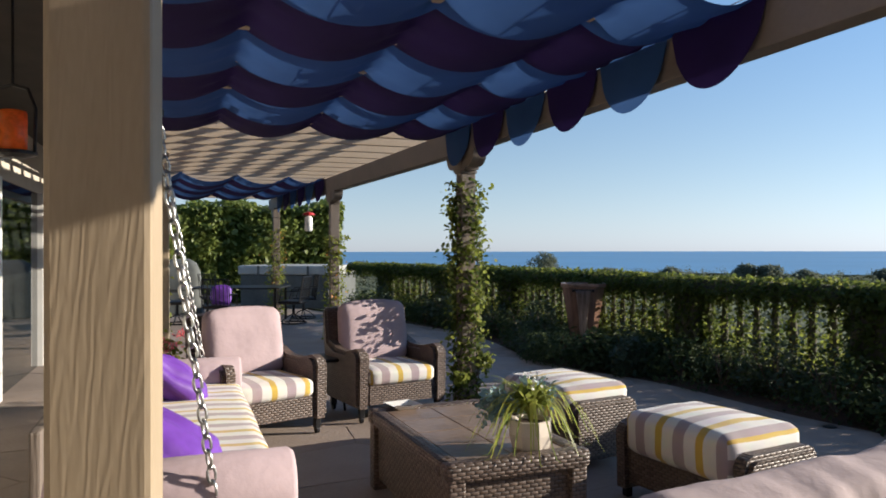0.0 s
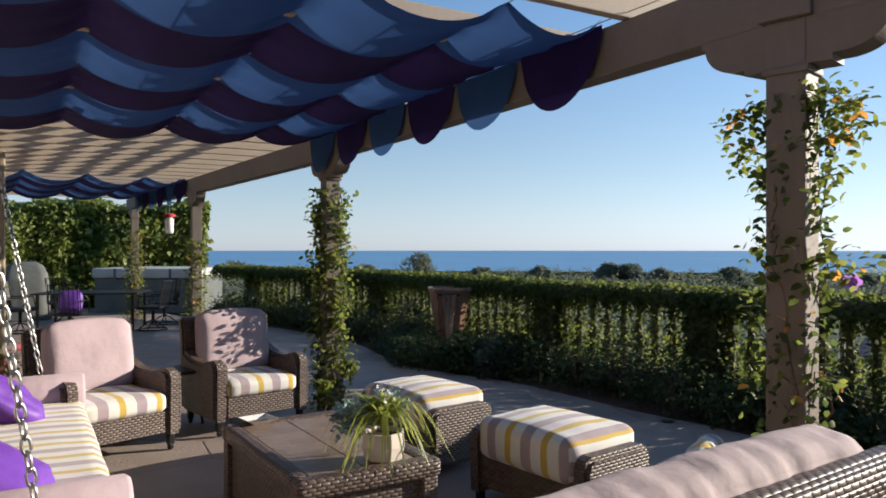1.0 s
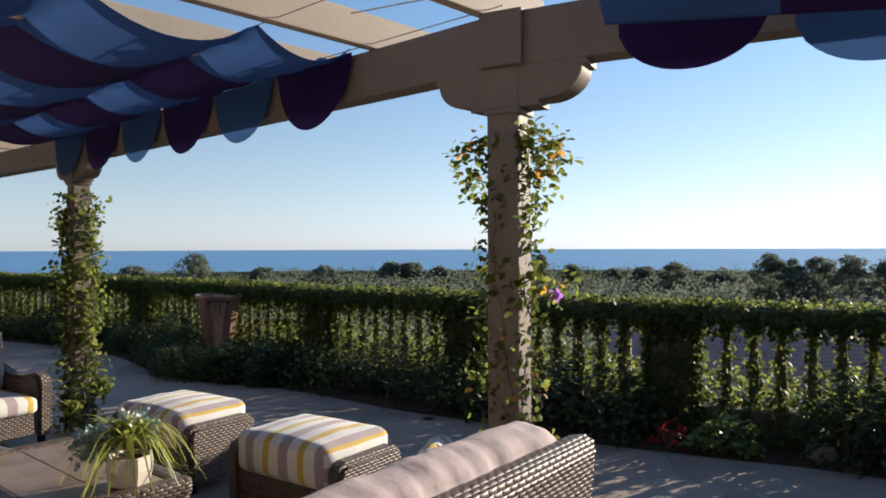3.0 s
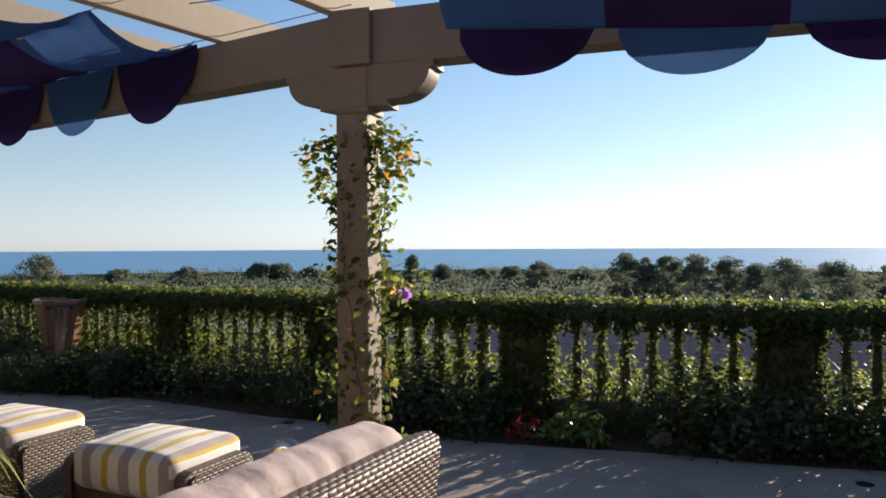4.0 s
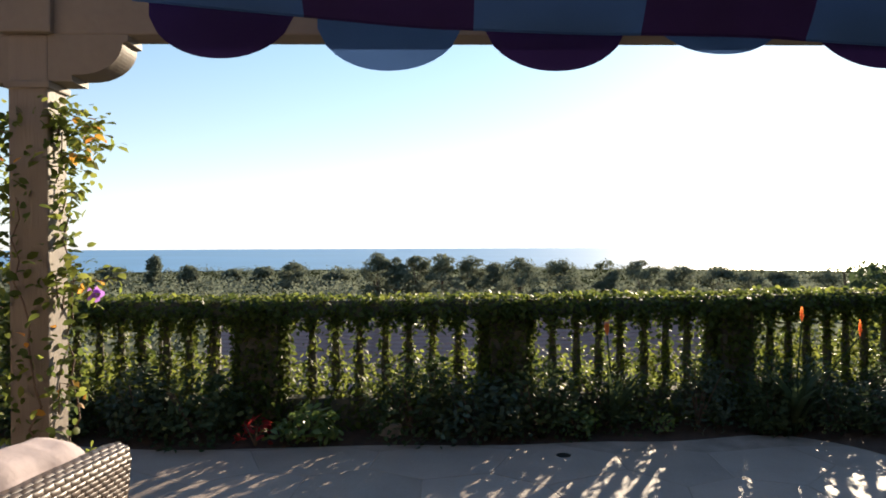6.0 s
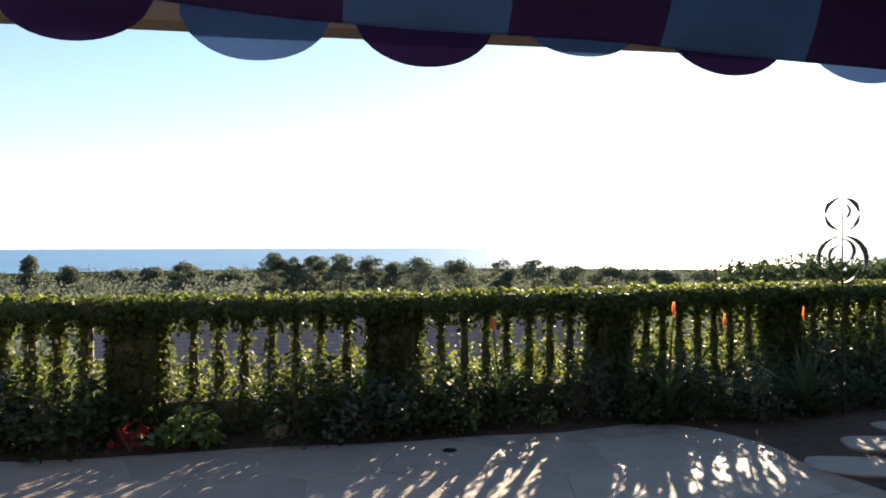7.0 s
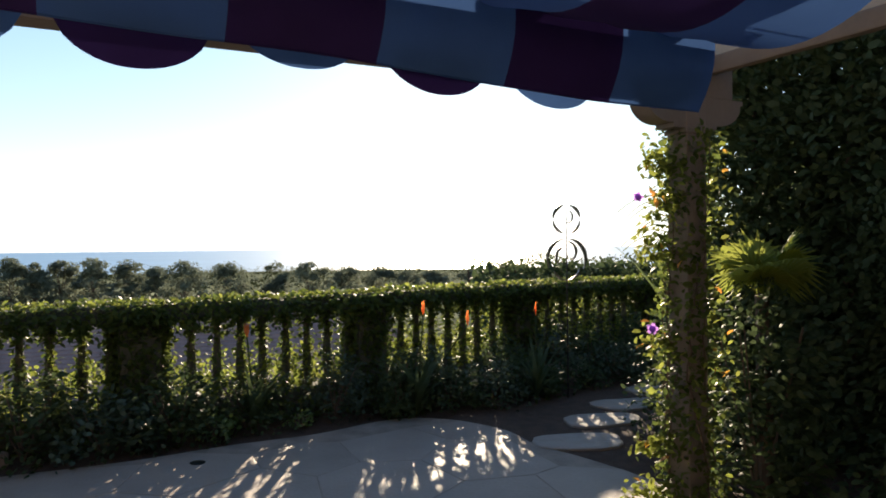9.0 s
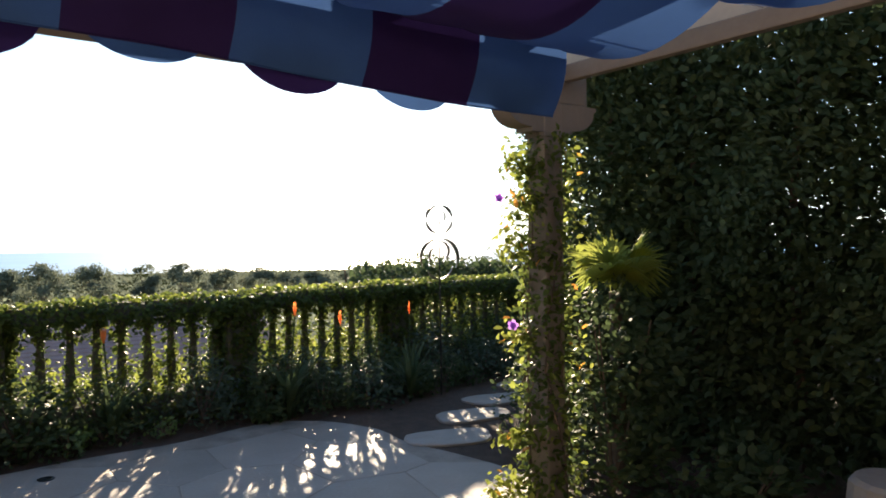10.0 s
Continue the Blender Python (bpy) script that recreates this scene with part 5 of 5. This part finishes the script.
# ---- stepping stones and boulders ----
def stone(name, p, rx, ry, h, rot, seed, label, group, category="stone", z=-0.012):
    r = random.Random(seed)
    bm = bmesh.new()
    n = 20
    ph = r.uniform(0, 6.28)
    rad = []
    for i in range(n):
        a = 6.2832 * i / n
        box_r = (abs(math.cos(a)) ** 3.2 + abs(math.sin(a)) ** 3.2) ** (-1 / 3.2)
        rad.append(box_r * (0.94 + 0.06 * math.sin(2 * a + ph) + 0.04 * math.sin(3 * a + 2 * ph)) + r.uniform(-0.02, 0.02))
    rings = []
    for f, zz in ((1, 0), (1.0, h * 0.7), (0.96, h * 0.95), (0.85, h), (0.4, h * 1.01)):
        rings.append([bm.verts.new((rx * f * rad[i] * math.cos(6.2832 * i / n), ry * f * rad[i] * math.sin(6.2832 * i / n), zz + r.uniform(-0.003, 0.003))) for i in range(n)])
    for a, b in zip(rings, rings[1:]):
        for i in range(n):
            bm.faces.new((a[i], a[(i + 1) % n], b[(i + 1) % n], b[i]))
    bm.faces.new(rings[0][::-1])
    bm.faces.new(rings[-1])
    ob = part(name, bm, FLAG)
    ob.matrix_world = pose(p[0], p[1], z, 0, 0, rot)
    return tagged(ob, label, category, group)


for i, (x, y, rx, ry, rot) in enumerate(((6.95, -0.74, 0.24, 0.42, 12), (7.72, -1.0, 0.24, 0.40, 20), (8.42, -1.35, 0.26, 0.40, 25), (9.2, -1.75, 0.26, 0.40, 30), (9.95, -2.2, 0.25, 0.36, 30))):
    stone("stepping_stone", (x, y), rx, ry, 0.024, rot, 60 + i, "pale irregular stepping stone set in mulch", "stepping stones")
for i, (x, y, rx, ry, h) in enumerate(((9.3, 0.05, 0.32, 0.24, 0.2), (9.9, -0.7, 0.3, 0.22, 0.16), (5.9, 3.75, 0.1, 0.09, 0.1), (4.6, -2.3, 0.25, 0.2, 0.12), (4.1, -2.75, 0.22, 0.18, 0.1), (5.0, -2.15, 0.12, 0.1, 0.08), (4.35, -2.95, 0.3, 0.26, 0.42))):
    stone("boulder", (x, y), rx, ry, h, i * 37, 70 + i, "weathered garden boulder half sunk in mulch", "boulders")

# ---- neighbouring house below the terrace ----
ROOF = mat("clay_roof", (0.44, 0.26, 0.22), 0.8, var=0.2, scale=3, bump=0.3, bscale=30)
WALL = mat("cream_render", (0.55, 0.50, 0.42), 0.85, var=0.08, scale=2, bump=0.2, bscale=60)
hp = Vector(aim(0.75, 0.0, 30, 22))
nb = thing("neighbour_house", frame_on((hp.x, hp.y), Vector((0.5, -0.866)), Vector((-0.866, -0.5))), "low house with clay tile roof below the terrace", "house")
bm = box((-7, -3.4, -6.5), (7, 3.4, -1.9), 0.02)
part("wall", bm, WALL, nb)
rows = 24
for s in (1, -1):
    slope = part("roof", box((-7.5, -0.02, -0.05), (7.5, 4.4, -0.01)), ROOF, nb, "slope of weathered clay tiles")
    slope.matrix_basis = Matrix.Translation((0, s * 3.9, -2.05)) @ pose(0, 0, 0, 0, 0, 0 if s < 0 else 180) @ pose(0, 0, 0, 28.3, 0, 0)
    me = None
    for i in range(rows):
        if me is None:
            ob = part("tile_course", box((-7.5, 0, -0.01), (7.5, 0.2, 0.035), 0.012, seg=1), ROOF, slope)
            me = ob.data
        else:
            ob = new("tile_course", me)
            ob.parent = slope
        ob.matrix_basis = pose(0, i * 0.184, 0.012, -5, 0, 0)

# ---- far end of the terrace: spa, dining set, covered grill ----
GREY = mat("grey_cover", (0.12, 0.13, 0.125), 0.8, var=0.15, scale=3, bump=0.2, bscale=12)
LIGHT_GREY = mat("spa_lid", (0.45, 0.46, 0.44), 0.7, var=0.1, scale=3, bump=0.1)
spa = thing("hot_tub", frame_on((-3.35, 20.0), Vector((0.97, -0.24)), Vector((0.24, 0.97))), "hot tub with grey panels and pale lid", "hot tub")
part("shell", box((-1.25, -1.0, -0.01), (1.25, 1.0, 0.85), 0.04), GREY, spa)
part("lid", box((-1.3, -1.05, 0.86), (1.3, 1.05, 1.1), 0.05), LIGHT_GREY, spa, "pale insulated lid")
for sx in (-1, 1):
    part("lid_strap", box((sx * 0.7 - 0.03, -1.06, 0.8), (sx * 0.7 + 0.03, -1.045, 1.09), 0.003), GREY, spa)


def swivel_chair(m):
    t = thing("patio_chair", m, "dark metal swivel patio chair on a ring base", "chair", "dining chairs on the terrace")
    part("seat", cushion(0.5, 0.5, 0.07, 0.03, 0.01, n=6), BLACK, t).location = (0, 0, 0.44)
    bm = bmesh.new()
    for x in np.linspace(-0.22, 0.22, 7):
        tube(bm, [(x, 0.22, 0.46), (x, 0.30, 0.95)], 0.008, 4)
    part("back_spindles", bm, BLACK, t)
    bm = bmesh.new()
    tube(bm, [(-0.26, 0.22, 0.44), (-0.25, 0.30, 0.96), (0.25, 0.30, 0.96), (0.26, 0.22, 0.44)], 0.014, 6)
    part("back_frame", bm, BLACK, t)
    for sx in (-1, 1):
        bm = bmesh.new()
        tube(bm, [(sx * 0.26, 0.24, 0.68), (sx * 0.28, -0.15, 0.67), (sx * 0.27, -0.2, 0.45)], 0.013, 6)
        part("armrest", bm, BLACK, t)
    bm = bmesh.new()
    tube(bm, [(0.27 * math.cos(6.2832 * i / 20), 0.27 * math.sin(6.2832 * i / 20), 0.015) for i in range(20)], 0.014, 6, closed=True)
    part("ring_base", bm, BLACK, t)
    bm = bmesh.new()
    for i in range(4):
        a = i * 1.5708
        tube(bm, [(0.27 * math.cos(a), 0.27 * math.sin(a), 0.02), (0.12 * math.cos(a), 0.12 * math.sin(a), 0.14), (0, 0, 0.2)], 0.012, 5)
    tube(bm, [(0, 0, 0.18), (0, 0, 0.42)], 0.03, 8)
    part("pedestal", bm, BLACK, t)
    return t


ch = swivel_chair(pose(-2.55, 15.1, 0, 0, 0, -100))
for x, y, r in ((-2.55, 16.2, -70), (-4.9, 15.0, 95), (-3.7, 13.9, 180), (-4.6, 16.6, 60)):
    copy_thing(ch, pose(x, y, 0, 0, 0, r))
dt = thing("dining_table", pose(-3.75, 15.5, 0), "dark metal rectangular patio dining table", "table")
part("tabletop", box((-0.95, -0.6, 0.71), (0.95, 0.6, 0.74), 0.01), BLACK, dt)
for sx in (-1, 1):
    for sy in (-1, 1):
        part("leg", box((sx * 0.85 - 0.025, sy * 0.5 - 0.025, 0), (sx * 0.85 + 0.025, sy * 0.5 + 0.025, 0.71), 0.006), BLACK, dt)
ob = part("throw_pillow", cushion(0.36, 0.13, 0.34, 0.06, 0.03, n=8, seed=9), PURPLE, smooth=True)
ob.matrix_world = pose(-3.7, 13.98, 0.65, -8, 0, 10)
tagged(ob, "violet cushion propped on a patio chair", "pillow", "purple pillows")
# draped grill cover
bm = bmesh.new()
prev = None
for z, w, d in ((0.02, 0.50, 0.40), (0.5, 0.47, 0.36), (0.85, 0.46, 0.36), (1.0, 0.44, 0.33), (1.2, 0.36, 0.22), (1.3, 0.2, 0.1)):
    ring = []
    for i in range(32):
        a = 6.2832 * i / 32
        q = max(abs(math.cos(a)), abs(math.sin(a))) ** 0.75
        f = 1 + 0.05 * math.sin(i * 2.7) * (1.3 - z)
        ring.append(bm.verts.new((w * f * math.cos(a) / q, d * f * math.sin(a) / q, z)))
    if prev:
        for i in range(32):
            bm.faces.new((prev[i], prev[(i + 1) % 32], ring[(i + 1) % 32], ring[i]))
    prev = ring
bm.faces.new(prev)
gr = part("covered_grill", bm, GREY, smooth=True)
gr.matrix_world = pose(-5.75, 17.6, 0, 0, 0, 20)
tagged(gr, "barbecue grill under a draped grey cover", "grill")

# ---- house ----
HV = 4.4
hw = frame_on(B, DAB, NAB)
bm = bmesh.new()
add_box(bm, (-9, HV, -0.05), (5.6, HV + 0.25, 2.9))
add_box(bm, (9.0, HV, -0.05), (12.5, HV + 0.25, 2.9))
add_box(bm, (5.6, HV, 2.25), (9.0, HV + 0.25, 2.9))
ob = part("wall_house", bm, WALL)
ob.matrix_world = hw
tagged(ob, "cream rendered house wall", "wall", kind="structure")
GLASS = mat("dark_glass", (0.015, 0.018, 0.018), 0.03, var=0.05, spec=0.8)
WHITE = mat("white_paint", (0.8, 0.79, 0.76), 0.5, var=0.05, scale=5)
dr = thing("door_1", hw, "white framed sliding glass door reflecting the garden", "door", kind="structure")
for x0, x1 in ((5.6, 5.75), (6.45, 6.6), (8.9, 9.0)):
    part("door_frame", box((x0, HV - 0.05, 0.0), (x1, HV + 0.1, 2.25), 0.008), WHITE, dr)
for x0, x1 in ((5.75, 6.45), (6.6, 8.9)):
    part("pane", box((x0, HV + 0.02, 0.0), (x1, HV + 0.05, 2.25)), GLASS, dr)
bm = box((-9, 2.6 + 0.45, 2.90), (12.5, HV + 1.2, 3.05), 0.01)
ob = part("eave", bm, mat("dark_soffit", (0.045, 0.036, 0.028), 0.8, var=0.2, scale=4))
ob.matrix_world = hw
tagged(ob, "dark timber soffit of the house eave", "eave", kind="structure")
bm = box((-9.2, HV + 0.3, -0.05), (-9.0, HV + 0.4, 2.9))
ob = part("wall_end", bm, WALL)
ob.matrix_world = hw
tagged(ob, "cream rendered wall end", "wall", kind="structure")

# unseen pitched roof over the house behind the terrace, added to block low sky
rf0 = thing("house_roof", hw, "unseen low pitched tile roof added above the eave to block sky light", "roof")
bm = bmesh.new()
add_box(bm, (-9, 0, 0), (12.5, 6.2, 0.14), Matrix.Translation((0, 3.0, 3.07)) @ pose(0, 0, 0, 24, 0, 0))
part("slope", bm, ROOF, rf0)
bm = bmesh.new()
add_box(bm, (-9, HV + 1.6, -0.05), (12.5, HV + 1.85, 2.88))
ob = part("wall_rear", bm, WALL)
ob.matrix_world = hw
tagged(ob, "cream rendered body of the house", "wall", kind="structure")

# hanging lantern
lp = Vector((-1.541, 3.625, 2.056))
ln = thing("wall_lantern", Matrix.Translation(lp), "black iron hanging lantern with amber glass", "lantern")
AMBER = mat("amber_glass", (0.75, 0.22, 0.04), 0.25, var=0.2, scale=10, translucent=0.5)
part("amber_glass", lathe([(0.055, -0.09), (0.06, -0.08), (0.06, 0.08), (0.055, 0.09)], 16), AMBER, ln, "glowing orange amber glass", True)
part("tray", lathe([(0.05, -0.125), (0.10, -0.11), (0.10, -0.095), (0.05, -0.09)], 16), BLACK, ln)
bm = bmesh.new()
tube(bm, [(-0.1, 0, -0.1), (-0.105, 0, 0.1), (-0.07, 0, 0.19), (0, 0, 0.21), (0.07, 0, 0.19), (0.105, 0, 0.1), (0.1, 0, -0.1)], 0.008, 6)
part("yoke", bm, BLACK, ln)
bm = bmesh.new()
tube(bm, [(0, 0, 0.21), (0, 0, 2.9 - lp.z)], 0.006, 5)
part("hanger", bm, BLACK, ln)

# ---- small things ----
pt = thing("potted_plant", pose(0.88, 4.01, 0.488, 0, 0, 15), "cream ceramic pot of trailing succulents and grass on the table", "potted plant")
bm = lathe([(0.08, 0), (0.102, 0.012), (0.118, 0.08), (0.112, 0.148), (0.104, 0.152), (0.096, 0.147), (0.09, 0.12)], 8)
part("pot", bm, CERAMIC, pt)
part("potting_soil", lathe([(0.09, 0.118), (0.09, 0.128)], 8), SOIL, pt)
GRASS = mat("yellow_grass", (0.34, 0.33, 0.06), 0.5, var=0.2, island=0.5, color2=(0.12, 0.2, 0.04), translucent=0.4)
r = random.Random(12)
bm = bmesh.new()
for i in range(85):
    a, L, arch = r.uniform(0, 6.28), r.uniform(0.26, 0.46), r.uniform(0.7, 1.35)
    c, s = math.cos(a), math.sin(a)
    prev = None
    for j in range(9):
        f = j / 8
        x, z, w = L * 0.85 * f * (0.55 + 0.45 * math.sin(1.57 * f)), 0.13 + L * (1.75 * f - 2.0 * arch * f * f), 0.009 * (1 - f * 0.8)
        z = max(z, 0.015)
        row = [bm.verts.new((x * c - w * s * q, x * s + w * c * q, z)) for q in (-1, 1)]
        if prev:
            bm.faces.new((prev[0], prev[1], row[1], row[0]))
        prev = row
part("grass_tuft", bm, GRASS, pt, "arching yellow-green blades")
BLUE_SUCC = mat("blue_succulent", (0.22, 0.34, 0.34), 0.5, var=0.15, island=0.4, translucent=0.1)
pts = np.random.RandomState(3).normal(0, 1, (420, 3)) * (0.05, 0.05, 0.035)
leaves("blue_succulent", np.concatenate([pts[:260] + (-0.13, 0.13, 0.2), pts[:200] + (0.1, 0.17, 0.24)]), 0.045, BLUE_SUCC, pt, seed=5, upright=0.6, kind="stuff")
leaves("green_rosette", pts[:120] * 0.8 + (0.0, 0.02, 0.26), 0.05, IVY_LIT, pt, seed=6, upright=0.7, kind="stuff")
leaves("white_blossom", pts[:40] * 0.8 + (0.0, -0.02, 0.35), 0.022, WHITE, pt, seed=7, upright=0.6, kind="stuff")
ds = thing("dish", pose(0.18, 4.94, 0.489, 0, 0, 30), "small square white ashtray dish on the table", "dish")
bm = bmesh.new()
prev = None
for w, z in ((0.05, 0.0), (0.09, 0.03), (0.095, 0.031), (0.055, 0.006)):
    ring = [bm.verts.new((w * x, w * y, z)) for x, y in ((-1, -1), (1, -1), (1, 1), (-1, 1))]
    if prev:
        for i in range(4):
            bm.faces.new((prev[i], prev[(i + 1) % 4], ring[(i + 1) % 4], ring[i]))
    else:
        bm.faces.new(ring[::-1])
    prev = ring
bm.faces.new(prev)
part("bowl", bm, WHITE, ds)
st = thing("side_table", pose(-0.62, 7.0, 0, 0, 0, 25), "small dark side table between the armchairs", "side table")
part("tabletop", lathe([(0.2, 0.49), (0.215, 0.5), (0.215, 0.515), (0.2, 0.52)], 24), BLACK, st)
for i in range(3):
    bm = bmesh.new()
    a = i * 2.094
    tube(bm, [(0.17 * math.cos(a), 0.17 * math.sin(a), 0), (0.12 * math.cos(a), 0.12 * math.sin(a), 0.49)], 0.012, 6)
    part("leg", bm, BLACK, st)
ob = part("throw_pillow", cushion(0.42, 0.14, 0.40, 0.065, 0.04, n=10, seed=4, wrinkle=0.01), STRIPED, smooth=True)
tp = Vector((2.39, 2.26)) - Vector((0.425, -0.905)) * 0.62 + SD * 0.25
ob.matrix_world = head(tp.x, tp.y, -0.425, 0.905, 0.66) @ pose(0, 0, 0, -14, 0, 25)
tagged(ob, "striped throw pillow leaning in the loveseat corner", "pillow")
PINK = mat("geranium_petal", (0.6, 0.08, 0.1), 0.6, var=0.15, island=0.4, color2=(0.7, 0.2, 0.25), translucent=0.35)
gp = thing("flower_pot", pose(-2.13, 6.60, 0), "terracotta pot of red and pink geraniums by the house", "potted plant")
part("pot", lathe([(0.15, 0), (0.17, 0.02), (0.21, 0.3), (0.235, 0.31), (0.235, 0.36), (0.2, 0.36), (0.19, 0.32)], 20), POT, gp, smooth=True)
gr2 = np.random.RandomState(17)
cl = gr2.normal(0, 1, (520, 3)) * (0.17, 0.17, 0.1) + (0, 0, 0.5)
leaves("foliage", cl, 0.07, IVY_LIT, gp, seed=18, upright=0.4, kind="stuff")
heads = gr2.normal(0, 1, (16, 3)) * (0.17, 0.17, 0.08) + (0, 0, 0.64)
leaves("flower_heads", (heads[:, None, :] + gr2.normal(0, 0.03, (16, 26, 3))).reshape(-1, 3), 0.032, PINK, gp, seed=19, upright=0.5, kind="stuff")
fe = thing("bird_feeder", Matrix.Translation((-2.04, 13.99, 2.06)), "white bottle bird feeder with red cap under the beam", "bird feeder")
part("bottle", lathe([(0.05, -0.2), (0.075, -0.18), (0.075, 0.06), (0.04, 0.1)], 14), WHITE, fe, smooth=True)
part("cap", lathe([(0.05, 0.1), (0.12, 0.11), (0.1, 0.15), (0.03, 0.17)], 14), mat("red_plastic", (0.5, 0.03, 0.03), 0.4, var=0.1), fe, "red cap")
bm = bmesh.new()
tube(bm, [(0, 0, 0.16), (0, 0, 0.415)], 0.004, 5)
part("hanger", bm, STEEL, fe)
for x, y in ((3.72, 6.37), (6.09, 2.19)):
    ob = part("drain_cover", lathe([(0.055, 0), (0.06, 0.004), (0.05, 0.007)], 16), BLACK)
    ob.matrix_world = pose(x, y, 0.001)
    tagged(ob, "small round dark drain cover in the paving", "drain cover", "drain covers")

# ---- flagstones, last ----
rf = random.Random(21)
seeds = []
gy = -4.0
row = 0
while gy < 14.5:
    gx = -4.2 + (row % 2) * 0.42
    while gx < 8.2:
        seeds.append((gx + rf.uniform(-0.27, 0.27), gy + rf.uniform(-0.24, 0.24)))
        gx += 0.92
    gy += 0.78
    row += 1
seeds = np.array(seeds)
count = 0
rest = bmesh.new()
for i, (sx, sy) in enumerate(seeds):
    if not inside(sx, sy):
        continue
    poly = [np.array(q) for q in ((sx - 1.2, sy - 1.2), (sx + 1.2, sy - 1.2), (sx + 1.2, sy + 1.2), (sx - 1.2, sy + 1.2))]
    d2 = np.hypot(seeds[:, 0] - sx, seeds[:, 1] - sy)
    for j in np.argsort(d2)[1:14]:
        m, nrm = (seeds[i] + seeds[j]) / 2, (seeds[j] - seeds[i]) / d2[j]
        m = m - nrm * 0.005
        out = []
        for a, b in zip(poly, poly[1:] + poly[:1]):
            da, db = (a - m) @ nrm, (b - m) @ nrm
            if da <= 0:
                out.append(a)
            if da * db < 0:
                out.append(a + (b - a) * da / (da - db))
        poly = out
    if len(poly) < 3:
        continue
    q = []
    for v in poly:
        if not inside(v[0], v[1]):
            w = min(EL, key=lambda w: (w.x - v[0]) ** 2 + (w.y - v[1]) ** 2)
            v = np.array((w.x - 0.01, w.y - 0.01))
        q.append(v - np.array((sx, sy)))
    h = rf.uniform(-0.0015, 0.0015)
    bm = bmesh.new()
    try:
        lo = [bm.verts.new((v[0], v[1], -0.012)) for v in q]
        mi = [bm.verts.new((v[0], v[1], -0.002 + h)) for v in q]
        hi = [bm.verts.new((v[0] * 0.99, v[1] * 0.99, h)) for v in q]
        bm.faces.new(hi)
        for r0, r1 in ((lo, mi), (mi, hi)):
            for a in range(len(q)):
                b = (a + 1) % len(q)
                bm.faces.new((r0[a], r0[b], r1[b], r1[a]))
    except ValueError:
        bm.free()
        continue
    bmesh.ops.recalc_face_normals(bm, faces=bm.faces[:])
    ob = part("flagstone", bm, FLAG, PAVE)
    ob.location = (sx, sy, 0)
